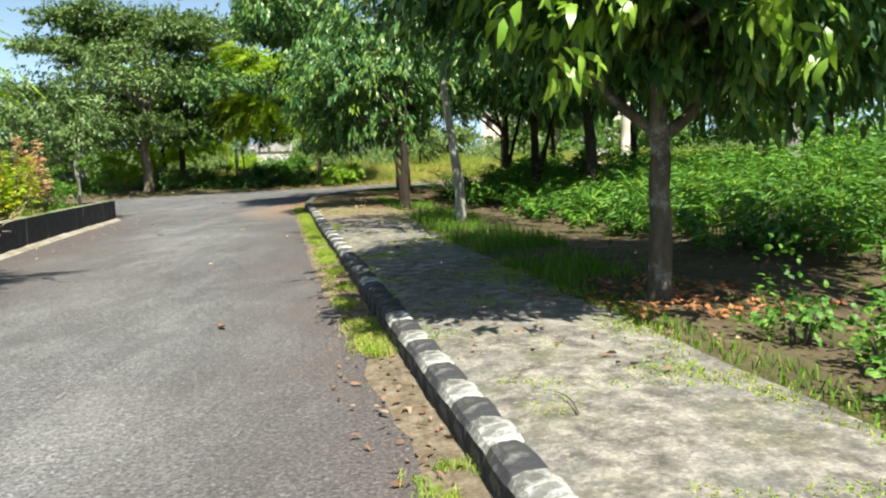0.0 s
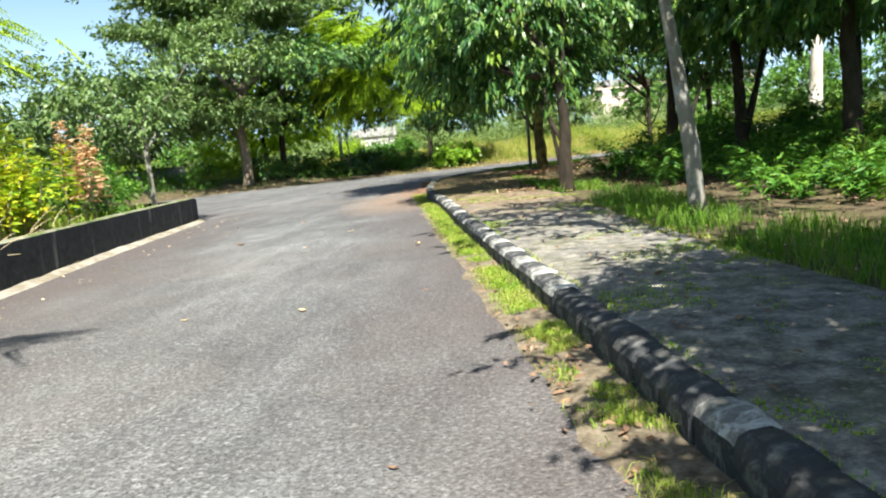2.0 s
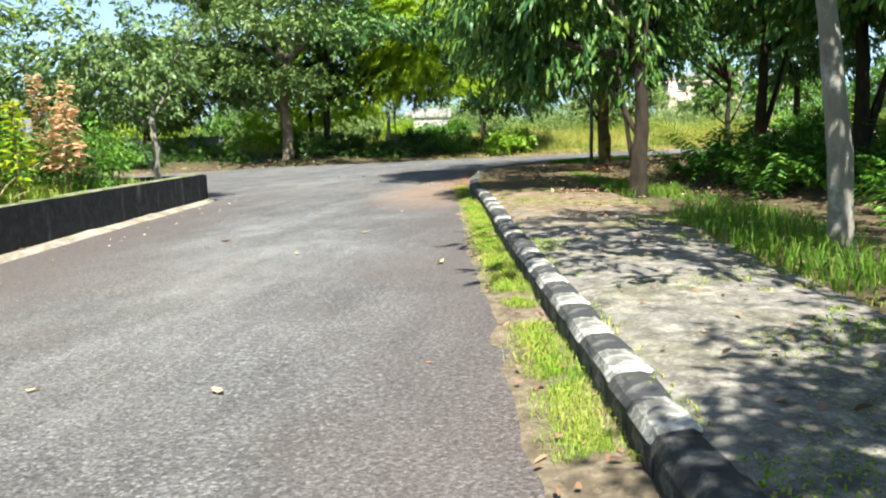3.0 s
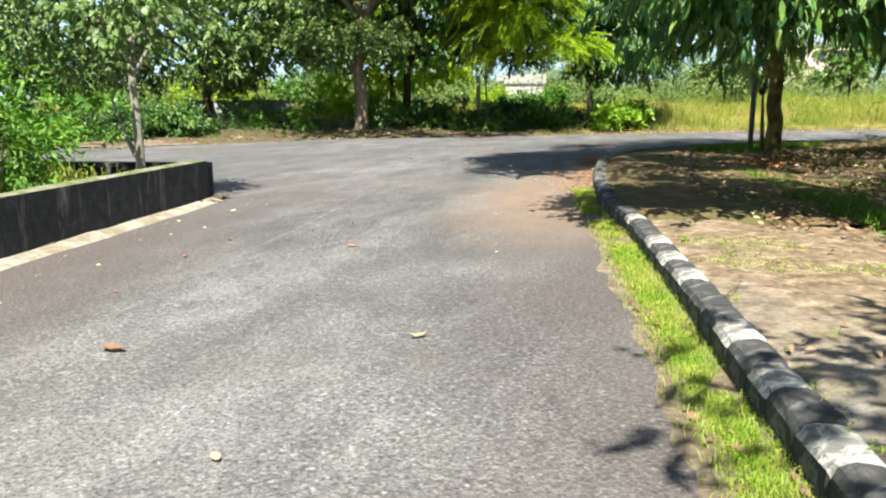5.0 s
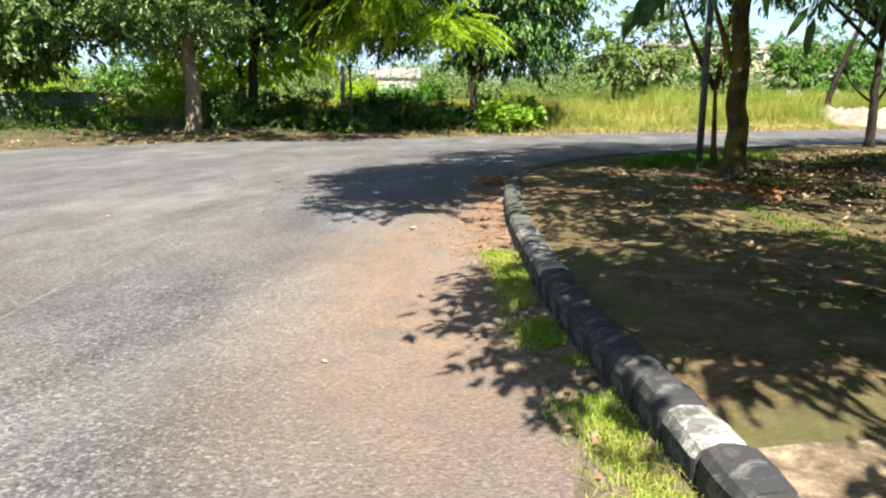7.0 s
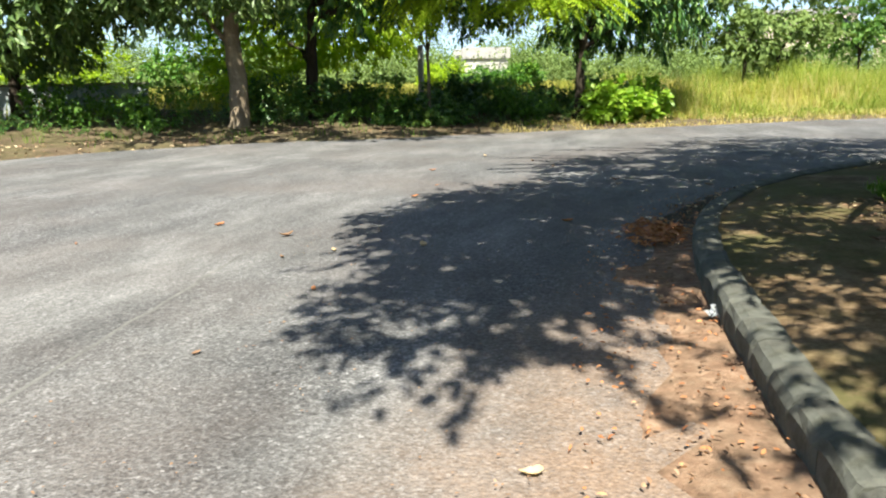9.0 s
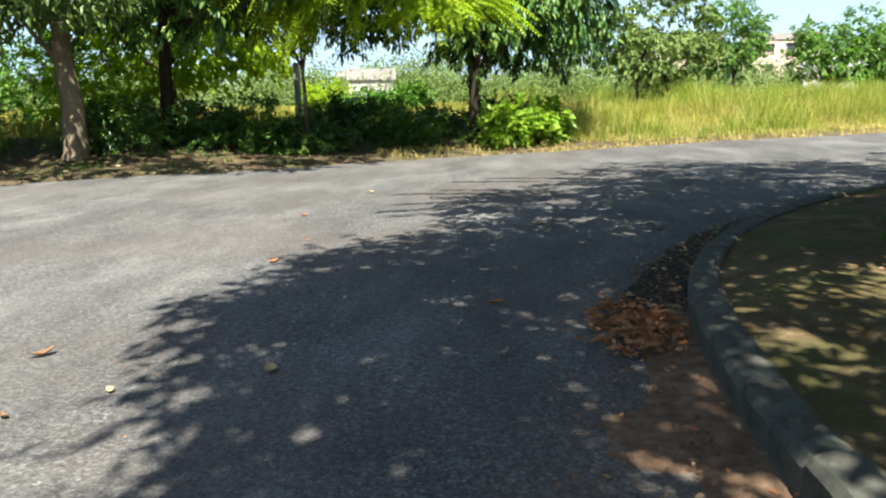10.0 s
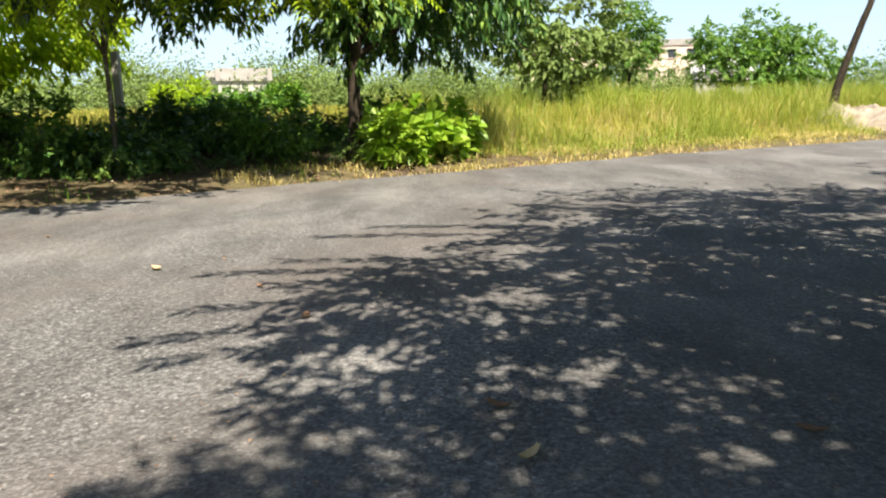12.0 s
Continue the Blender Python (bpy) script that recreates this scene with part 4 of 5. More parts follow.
swell = np.array([noise.fractal(Vector((a * 0.33, d * 0.33, 5)), 0.5, 2, 4) for a, d in far_tall[:, :2]])
tall = (0.17 + 0.72 * ramp01(depth, 0.4, 4.5)) * g.uniform(0.35, 1.35, len(far_tall)) * np.clip(1 + 1.1 * swell, 0.35, 2.2)
green = swell + g.normal(0, 0.25, len(far_tall)) > 0.26
straw = ~green & (np.array([noise.fractal(Vector((a * 0.45, d * 0.7, 15)), 0.5, 2, 4) for a, d in far_tall[:, :2]]) + g.normal(0, 0.22, len(far_tall)) > 0.22)
stuff("dry_tall_grass", grass_mesh("dry_tall_grass", far_tall[straw], tall[straw] * 1.25, 0.01, 1.3, g), GRASS_DRY, "straw-coloured seeding stalks in the tall grass", "grass")
green_low = ~green & ~straw
stuff("tall_grass", grass_mesh("tall_grass", far_tall[green_low], tall[green_low], 0.01, 1.7, g), GRASS_TALL, "tall yellow-green grass in the sun beyond the road", "grass")
stuff("tall_green_grass", grass_mesh("tall_green_grass", far_tall[green], tall[green] * 1.15, 0.013, 1.7, g), GRASS_CLUMP, "greener clumps in the tall grass", "grass")
dry = points_in(g, 120000, -9, 30, 41, 62, lambda x, y: (lambda f: (f < 0.05) & (f > -1.9))(fd(x, y)))
dry = dry[patchy(dry[:, 0], dry[:, 1], 0.9, -0.1, 6)]
stuff("dry_edge_grass", grass_mesh("dry_edge_grass", dry, g.uniform(0.05, 0.26, len(dry)), 0.018, 1.6, g), GRASS_DRY, "short dry straw-yellow grass along the far road edge", "grass")
back_grass = points_in(g, 40000, -60, -4, 40, 80, lambda x, y: fd(x, y) < -7)
stuff("field_grass", grass_mesh("field_grass", back_grass, g.uniform(0.3, 0.9, len(back_grass)), 0.035, 0.6, g), GRASS_TALL, "sunlit grass field behind the roadside trees", "grass")
garden = points_in(g, 90000, -30, -1, -6, 21.5, lambda x, y: (lambda w: (w < -0.25) & (w > -15 - 2 * np.sin(y * 0.8)))(wd(x, y)) & ((x + 9.6) ** 2 + (y - 20.6) ** 2 > 1.1))
stuff("garden_grass", grass_mesh("garden_grass", garden, g.uniform(0.08, 0.4, len(garden)), 0.022, 1.0, g), GRASS_GUTTER, "rough sunlit grass behind the low wall", "grass")


fern_field("dry_edge_weeds", 2600, (-9, 3, 39, 49), lambda x, y: (lambda f: (f < -0.12) & (f > -1.5))(fd(x, y)) & (x > -8.2) & patchy(x, y, 0.8, -0.25, 21), 0.24, GRASS_DRY, "pale straw-yellow weeds along the sunny road edge", 36, 10, (0.16, 0.07))
# ---- dry leaves ----
def litter(name, n, box, keep, mat, label, seed, size=0.085, lift=0.012, z=None, pile=0.0):
    rng = np.random.default_rng(seed)
    p = points_in(rng, n, *box, keep)
    p[:, 2] = (p[:, 2] if z is None else z) + lift + rng.uniform(0, 0.012 + pile, len(p))
    a = rng.uniform(0, 2 * np.pi, len(p))
    way = np.stack([np.cos(a), np.sin(a), rng.normal(0, 0.18 + pile * 2, len(p))], 1)
    return stuff(name, blades(name, p, way, size * rng.uniform(0.6, 1.3, len(p)), size * 0.42 * rng.uniform(0.7, 1.2, len(p)), 0.25, True, 0.1, rng), mat, label, "leaf litter")


def strip_litter(name, n, y0, y1, u0, u1, mat, label, seed, size):
    """Leaves strewn along the road side of the kerb."""
    rng = np.random.default_rng(seed)
    ids = np.flatnonzero((KERB_LINE[:, 1] > y0) & (KERB_LINE[:, 1] < y1))
    i_ = rng.choice(ids, n)
    xy_ = KERB_LINE[i_] + nr[i_] * rng.uniform(u0, u1, n)[:, None] + tang[i_] * rng.uniform(0, 0.315, n)[:, None]
    p = np.column_stack([xy_, 0.018 + rng.uniform(0, 0.02, n)])
    a = rng.uniform(0, 2 * np.pi, n)
    way = np.stack([np.cos(a), np.sin(a), rng.normal(0, 0.2, n)], 1)
    return stuff(name, blades(name, p, way, size * rng.uniform(0.4, 1.3, n), size * 0.42 * rng.uniform(0.7, 1.2, n), 0.25, True, 0.1, rng), mat, label, "leaf litter")


strip_litter("gutter_litter", 420, 3, 24, -0.34, -0.02, LITTER, "dry brown leaves lying along the kerb", 41, 0.06)
strip_litter("bend_litter", 1000, 29, 36, -0.42, -0.01, LITTER, "brown leaves and debris in the gutter of the bend", 61, 0.042)
strip_litter("bend_pale_litter", 150, 29, 36, -0.5, -0.02, LITTER_PALE, "pale leaf scraps in the gutter of the bend", 62, 0.055)
strip_litter("bend_scraps", 420, 23.4, 29, -0.55, -0.01, LITTER, "small leaf crumbs on the rusty gutter earth", 63, 0.032)
strip_litter("foot_litter", 150, 3, 9, -0.5, -0.02, LITTER, "brown dry leaves on the gutter earth", 64, 0.055)
litter("leaf_heap", 3600, (-5.5, -4.4, 27.8, 29.8), lambda x, y: ((x + 4.9) / 0.24) ** 2 + ((y - 28.7) / 0.48) ** 2 < 0.3 + 1.3 * np.abs(np.sin(x * 31 + y * 9) * np.cos(y * 17)), LITTER_RUST, "heap of rust-brown dry leaves against the kerb", 42, 0.06, z=0.005, pile=0.04)
litter("bed_litter", 11000, (-5, 4, 19, 34), lambda x, y: (lambda k: (k > 0.5) & (k < 7))(kd(x, y)) & patchy(x, y, 0.5, -0.12, 3), LITTER, "scattered brown leaves on the earth under the trees", 43, 0.075, 0.055)
litter("bed_pale_litter", 2600, (-5, 4, 19, 34), lambda x, y: (lambda k: (k > 0.4) & (k < 7))(kd(x, y)), LITTER_PALE, "pale dead leaves on the corner bed", 48, 0.06, 0.06)
litter("tree_foot_litter", 2600, (-3.2, 0.5, 25, 29), lambda x, y: ((x + 1.6) / 0.8) ** 2 + ((y - 26.8) / 0.8) ** 2 < np.abs(np.sin(x * 5) * np.cos(y * 4)) + 0.35, LITTER_RUST, "drift of rust-red leaves at the foot of the corner tree", 65, 0.08, 0.05)
litter("path_litter", 900, (-3, 4, 4, 20), lambda x, y: (lambda k: (k > 0.25) & (k < 5))(kd(x, y)), LITTER, "brown leaves dropped on footpath and verge", 44, 0.06, z=0.175)
litter("bank_foot_litter", 2200, (-1, 8, 1, 20), lambda x, y: (lambda k: (k > 2.9) & (k < 4.6))(kd(x, y)), LITTER, "brown dead leaves on the bare earth below the bank", 45, 0.075, 0.02)
litter("far_edge_litter", 16000, (-30, -3, 20, 48), lambda x, y: (lambda f: (f < 0.2 - 0.3 * np.abs(np.sin(x * 1.7))) & (f > -1.9))(fd(x, y)), LITTER, "brown dry leaves lying along the far road edge", 46, 0.085, 0.03)
litter("far_pale_litter", 5200, (-30, 10, 20, 53), lambda x, y: (lambda f: (f < 0.3) & (f > -1.6))(fd(x, y)), LITTER_PALE, "pale dry leaves blown along the far road edge", 49, 0.085, 0.035)
litter("tree_foot_leaves", 900, (0.6, 3.4, 5.2, 7.6), lambda x, y: ((x - 2.0) / 1.1) ** 2 + ((y - 6.2) / 0.9) ** 2 < np.abs(np.sin(x * 5 + 1) * np.cos(y * 4)) + 0.4, LITTER_RUST, "rust-brown fallen leaves round the foot of the tree", 68, 0.085, 0.02)
litter("road_crumbs", 2600, (-8.2, -4.4, 20, 33), lambda x, y: (lambda k: (k < -0.2) & (k > -3.2))(kd(x, y)) & patchy(x, y, 0.7, -0.1, 14), LITTER, "tiny leaf crumbs scattered on the asphalt by the bend", 66, 0.018, z=0.001)
litter("gutter_crumbs", 1500, (-6.2, -4.0, 22, 31), lambda x, y: (lambda k: (k < 0.0) & (k > -0.8))(kd(x, y)), LITTER_RUST, "rust-brown leaf crumbs spilling from the gutter", 67, 0.034, z=0.008)
litter("wall_foot_litter", 420, (-9.5, -4, 3, 22), lambda x, y: (lambda w: (w > 0.2) & (w < 0.95))(wd(x, y)), LITTER_PALE, "dry leaf scraps along the foot of the wall", 47, 0.05, z=0.004)


def dry_leaf_mesh(seed):
    """A curled, pointed leaf with a raised rim and a short stalk."""
    r = random.Random(seed)
    curl, cup, twist, wide = r.uniform(0.2, 0.55), r.uniform(0.25, 0.7), r.uniform(-0.9, 0.9), r.uniform(0.02, 0.032)
    bm, rows, n, m = bmesh.new(), [], 9, 5
    for a in range(n):
        t = a / (n - 1)
        w = wide * math.sin(math.pi * min(1.0, t * 0.92 + 0.06)) ** 0.75 * (1.15 - 0.35 * t)
        row = []
        for b in range(m):
            v = 2 * b / (m - 1) - 1
            x, y = (t - 0.5) * 0.11, v * w * (1 + 0.12 * math.sin(a * 2.3 + seed + b))
            z = 0.005 + cup * w * v * v + curl * 0.05 * (2 * t - 1) ** 2 + twist * y * (t - 0.5) + 0.002 * math.sin(a * 1.9 + b * 2.7 + seed)
            row.append(bm.verts.new((x, y, max(0.001, z))))
        rows.append(row)
    for p, q in zip(rows, rows[1:]):
        for b in range(m - 1):
            bm.faces.new((p[b], p[b + 1], q[b + 1], q[b])).smooth = True
    stalk = [bm.verts.new((-0.055 - 0.02 * k, 0.003 * k + e, 0.012 + 0.004 * k)) for k in (0, 1) for e in (-0.0012, 0.0012)]
    bm.faces.new((stalk[0], stalk[1], stalk[3], stalk[2]))
    me = bpy.data.meshes.new("dry_leaf")
    bm.to_mesh(me)
    bm.free()
    me.materials.append(LITTER_PALE if seed % 3 == 2 else LITTER_RUST if seed % 3 == 1 else LITTER)
    return me


leaf_meshes = [dry_leaf_mesh(k) for k in range(6)]
LEAVES = [(-1.876, 6.296), (-5.26, 8.8), (-4.27, 16.1), (-5.74, 15.4), (-5.75, 18.44), (-6.73, 27.9), (-8.05, 28.06), (-5.7, 29.2), (-5.34, 31.75), (-4.26, 31.9),
          (-8.1, 32.9), (-7.75, 35.0), (-5.4, 32.2), (-8.93, 28.4), (-2.9, 14.0), (-6.4, 33.6), (-7.6, 30.4)]
lr = random.Random(12)
LEAVES += [(lr.uniform(-8.6, -2.2) - 0.12 * (y - 12), y) for y in [lr.uniform(6, 37) for _ in range(46)]]
for k, (x, y) in enumerate(LEAVES):
    ob = new("dry_leaf", leaf_meshes[k % 6])
    size = lr.uniform(0.9, 1.3) if k < 17 else lr.uniform(0.3, 0.8)
    ob.matrix_basis = pose(x, y, 0.004, 0, 0, lr.uniform(0, 360)) @ Matrix.Diagonal((size, size, size, 1))
    tagged(ob, "curled dry brown leaf lying on the asphalt", "leaf", "dry leaves on the road")


# ---- trees ----
def gz(x, y, least=None):
    z = float(height(np.array([x]), np.array([y]))[0])
    return z if least is None else max(z, least)


tree("broadleaf_tree", "brown-barked young tree with long drooping dark green leaves beside the footpath", (1.75, 6.15, 0.14),
     [(0.0, 0.0, 0.9), (-0.02, 0.0, 1.5), (0.05, 0.0, 2.4)], 0.1, BARK_BROWN, (2.3, 6.95, 3.65), (2.5, 2.2, 1.75), LEAF_MANGO, 2700, 17, (0.18, 0.052), droop=0.75, floor_z=1.9, limbs=9, seed=11, young=80, gather=0.3, lobes=[((1.1, 7.0, 3.6), (1.4, 1.5, 1.1), 520), ((0.95, 4.95, 3.2), (0.95, 0.95, 0.7), 330), ((0.5, 5.2, 3.6), (0.5, 1.2, 0.45), 260), ((1.6, 9.0, 4.0), (1.5, 1.3, 0.9), 150)], sunlit_young_at=[((1.4, 4.4, 2.15), (1.0, 0.3, 0.22), 11), ((2.3, 4.6, 2.1), (0.6, 0.3, 0.2), 5), ((0.6, 4.65, 1.95), (0.3, 0.3, 0.25), 5)],
     extra=[((0, 0, 1.35), (-0.75, 0.3, 2.2), 0.055), ((0, 0, 1.3), (0.7, 0.1, 2.1), 0.06)])
tree("slender_tree", "slender tree with pale grey lichen-spotted trunk at the footpath's edge", (0.35, 13.75, 0.22),
     [(-0.03, 0.0, 0.7), (-0.1, 0, 1.2), (-0.16, 0, 1.7), (-0.24, 0, 2.3), (-0.28, 0, 3.4)], 0.1, BARK_PALE, (-0.1, 12.5, 4.3), (1.9, 2.1, 1.4), LEAF_MANGO, 430, 15, (0.2, 0.06), droop=0.6, floor_z=2.9, limbs=5, seed=12, sides=12)
tree("broadleaf_tree", "dark-trunked tree with dense drooping leaves by the end of the footpath", (-0.93, 19.0, 0.14),
     [(0.02, 0, 0.7), (0.06, 0, 1.3), (-0.02, 0, 2.2)], 0.14, BARK_DARK, (-1.75, 20.1, 3.4), (1.95, 1.5, 1.75), LEAF_MANGO, 1050, 17, (0.21, 0.048), droop=0.9, floor_z=1.95, limbs=7, seed=13, young=45, gather=0.85,
     extra=[((0, 0, 0.9), (-0.5, 0.3, 2.1), 0.05), ((0, 0.1, 0.1), (-0.28, 0.1, 1.9), 0.05)])
tree("broadleaf_tree", "large tree with moss-yellowed forked trunk on the corner bed", (-1.33, 29.2, 0.2),
     [(0.0, 0, 0.6), (-0.03, 0, 1.1), (-0.04, 0, 2.0), (-0.08, 0, 2.8), (-0.5, -0.6, 4.4)], 0.17, BARK_MOSSY, (-2.2, 26.4, 4.5), (2.7, 2.8, 1.4), LEAF_MANGO, 520, 17, (0.21, 0.06), droop=0.9, floor_z=2.8, limbs=9, seed=14, gather=0.7,
     lobes=[((-4.65, 25.0, 6.2), (1.35, 2.1, 0.8), 700), ((-4.8, 22.6, 6.1), (1.0, 1.0, 0.5), 110), ((-5.7, 25.7, 6.2), (0.75, 0.9, 0.5), 150), ((-4.5, 27.1, 6.2), (1.5, 0.9, 0.6), 330), ((-3.5, 28.3, 4.6), (1.7, 1.0, 0.6), 440), ((-2.6, 29.3, 4.6), (0.8, 0.9, 0.5), 300), ((-2.4, 22.5, 4.9), (1.0, 1.5, 0.4), 200), ((-1.6, 25.2, 4.7), (2.0, 2.8, 0.9), 300), ((-1.2, 28.4, 4.5), (1.8, 1.6, 0.9), 430),
            ((0.4, 24.8, 4.7), (1.5, 2.0, 0.8), 120)],
     arms=[((-5.4, 21.9, 6.1), 195, 1.2), ((-5.3, 22.6, 6.1), 185, 1.2), ((-5.9, 23.7, 6.2), 180, 1.3), ((-6.4, 25.5, 6.2), 172, 1.4), ((-6.0, 26.6, 6.2), 165, 1.2), ((-5.5, 27.6, 6.1), 155, 1.2)],
     extra=[((-0.12, 0.9, -0.1), (-0.2, 0.8, 1.3), 0.06), ((-0.2, 0.8, 1.2), (-0.95, 0.6, 2.7), 0.05), ((-0.2, 0.8, 1.2), (-0.02, 0.7, 2.7), 0.05), ((0, 0, 1.25), (-0.6, 0, 2.9), 0.06)])
tree("broadleaf_tree", "dark slender tree with forked limbs at the bend of the kerb", (2.9, 35.6, 0.2),
     [(0.0, 0, 0.8), (0.0, 0, 1.6), (0.05, 0, 2.8)], 0.11, BARK_DARK, (-0.7, 33.4, 4.7), (4.0, 2.9, 1.4), LEAF_MANGO, 1650, 16, (0.2, 0.055), droop=0.7, floor_z=3.2, limbs=8, seed=15, gather=0.6,
     lobes=[((-4.3, 31.5, 4.4), (1.5, 1.4, 0.4), 260), ((-4.2, 29.9, 4.4), (1.2, 0.5, 0.3), 100), ((-1.4, 30.6, 4.6), (2.2, 1.5, 0.8), 860)],
     arms=[((-6.4, 30.6, 4.4), 186, 1.8), ((-6.2, 30.25, 4.4), 192, 1.7), ((-6.3, 31.2, 4.4), 183, 1.6), ((-6.45, 32.2, 4.4), 176, 1.9), ((-6.0, 32.6, 4.45), 172, 1.6), ((-5.85, 33.7, 4.4), 172, 1.8), ((-5.3, 34.2, 4.4), 168, 1.7),
           ((-5.65, 29.6, 4.4), 205, 1.4), ((-5.2, 29.75, 4.4), 212, 1.3), ((-3.6, 35.4, 4.5), 150, 1.5), ((-1.5, 36.6, 4.5), 140, 1.5)],
     extra=[((0, 0, 0.95), (-0.7, 0.1, 1.7), 0.035), ((0, 0, 0.9), (0.6, 0, 2.2), 0.035)])
BANK = [((2.6, 20.6), 0.14, BARK_DARK, (2.7, 20.5, 4.4), (2.6, 2.6, 1.9), 3), ((3.5, 17.6), 0.16, BARK_DARK, (3.6, 17.3, 4.6), (2.8, 2.8, 2.1), 4),
        ((2.3, 27.0), 0.15, BARK_DARK, (2.9, 27.2, 4.9), (2.4, 2.4, 1.7), 5), ((7.6, 31.5), 0.25, BARK_WHITE, (7.8, 33.0, 8.2), (3.0, 3.0, 2.2), 6),
        ((8.6, 18.6), 0.21, BARK_PALE, (8.9, 19.0, 6.2), (2.6, 2.6, 2.0), 7),
        ((6.2, 24.4), 0.15, BARK_DARK, (6.2, 24, 5.0), (2.9, 2.9, 2.2), 9), ((14.0, 27.5), 0.18, BARK_DARK, (14.0, 27, 5.2), (3.4, 3.4, 2.4), 10),
        ((5.5, 37.2), 0.15, BARK_DARK, (5.4, 36.8, 4.8), (3, 3, 2), 17)]
for (x, y), r, b, c, rad, sd in BANK:
    lab = "whitewashed trunk, dark crown, standing in the ferns" if b is BARK_WHITE else "pale grey-barked tree in the grassy bank" if b is BARK_PALE else "dark-trunked tree standing in the ferny bank"
    lean = random.Random(sd).uniform(-0.2, 0.2)
    tree("bank_tree", lab, (x, y, gz(x, y)), [(lean * 0.3, 0, 0.9), (lean * 0.6, 0, 1.8), (lean, 0, 3.0)] + [(lean * 1.3, 0, 4.6), (lean * 1.5, 0, 6.4)] * (b is BARK_WHITE), r, b, c, rad, LEAF_MANGO, 1150, 15, (0.22, 0.07), droop=0.6, floor_z=5.9 if b is BARK_WHITE else 2.75, limbs=6, seed=sd, gather=0.5,
         group="trees on the bank", extra=[((0.02, 0, 0.5), (0.6, 0.2, 2.6), r * 0.6)] if sd in (5, 3) else ())

# Last two lobes: unseen leaf pads over the road, added to shade the verge.
tree("roadside_tree", "broad spreading tree with tan trunk across the road", (-15.35, 39.9, 0.08), [(0.05, 0, 1.2), (-0.05, 0, 2.4), (0.1, 0, 4.5)], 0.28, BARK_TAN,
     (-16, 41.6, 6.7), (5.7, 4.6, 4.2), LEAF_OLIVE, 4900, 14, (0.24, 0.1), droop=0.22, reach=0.6, floor_z=2.6, limbs=11, seed=51, fine=False, gather=0.93, tier=(50, 0.78, 0.1), lobes=[((-18.6, 38.2, 3.6), (2.6, 1.6, 0.7), 260), ((-15.4, 38.3, 3.5), (2.8, 1.2, 0.5), 220), ((-13.3, 35.2, 5.5), (2.7, 0.95, 0.4), 150), ((-15.2, 33.6, 5.6), (1.3, 0.8, 0.35), 60)], extra=[((0, 0, 2.1), (-0.8, -0.3, 3.2), 0.08)])
# Both lobes are unseen pads far from the trunk, added as verge shade.
tree("roadside_tree", "dark-trunked tree in the shade across the road", (-14.2, 42.0, 0.15), [(0.0, 0, 1.5), (0.1, 0, 3.5)], 0.2, BARK_DARK,
     (-12.6, 42.0, 5.3), (3.6, 2.8, 2.8), LEAF_MANGO, 900, 14, (0.24, 0.09), droop=0.5, reach=0.5, floor_z=2.7, limbs=7, seed=52, fine=False, gather=0.72, lobes=[((-10.6, 36.0, 5.3), (1.9, 0.9, 0.4), 120), ((-9.3, 37.5, 5.3), (1.5, 0.9, 0.4), 90)])
tree("thin_tree", "thin straight sapling across the road", (-10.9, 42.3, 0.15), [(0.0, 0, 1.2), (-0.05, 0, 2.6)], 0.055, BARK_BROWN,
     (-10.6, 42.0, 4.4), (2.3, 2.2, 2.1), LEAF_MANGO, 620, 14, (0.22, 0.08), droop=0.8, reach=0.4, floor_z=2.2, limbs=5, seed=53, fine=False, gather=0.7, lobes=[((-9.3, 43.2, 3.5), (1.3, 0.9, 0.8), 110)])
tree("feathery_tree", "bright yellow-green tree with feathery leaves across the road", (-7.2, 45.6, 0.3), [(0.0, 0, 1.5), (-0.1, -0.3, 3.2), (-0.8, -2.2, 5.0)], 0.08, BARK_DARK,
     (-9.4, 40.6, 5.7), (2.3, 1.5, 2.3), LEAF_BRIGHT, 900, 26, (0.24, 0.065), "pinnate", droop=0.8, reach=0.95, floor_z=3.2, limbs=6, seed=54, fine=False, lobes=[((-7.5, 41.3, 3.3), (1.1, 0.9, 0.8), 90)])
tree("roadside_tree", "leafy dark tree with hanging foliage across the road", (-7.0, 44.2, 0.2), [(0.0, 0, 1.2), (0.1, 0, 2.6)], 0.16, BARK_DARK,
     (-6.1, 45.0, 4.9), (3.0, 2.1, 3.0), LEAF_MANGO, 2200, 15, (0.24, 0.08), droop=0.9, reach=0.5, floor_z=1.6, limbs=7, seed=55, fine=False, gather=0.7, young=12)
FAR_TREES = [((-18.3, 50.5), 0.2, (-18, 50, 5), (4, 4, 3.2), LEAF_BRIGHT, 61), ((-22.5, 40.0), 0.2, (-22.0, 38.0, 3.9), (3.8, 3.4, 1.9), LEAF_OLIVE, 62), ((-27, 35), 0.22, (-27, 34.0, 3.6), (5, 5, 2.0), LEAF_OLIVE, 63),
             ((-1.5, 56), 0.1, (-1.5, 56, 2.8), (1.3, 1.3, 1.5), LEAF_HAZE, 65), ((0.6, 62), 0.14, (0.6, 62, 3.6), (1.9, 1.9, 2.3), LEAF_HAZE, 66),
             ((9.5, 86), 0.14, (9.5, 86, 5.0), (2.6, 2.6, 2.8), LEAF_MID, 81), ((14.0, 74), 0.14, (14, 74, 3.0), (4.4, 3, 2.3), LEAF_MID, 82), ((17.5, 59), 0.14, (17, 59, 3.4), (3.2, 2.6, 1.9), LEAF_MID, 68), ((24, 58), 0.2, (24, 58, 4.2), (4.5, 4, 2.8), LEAF_MID, 69)]
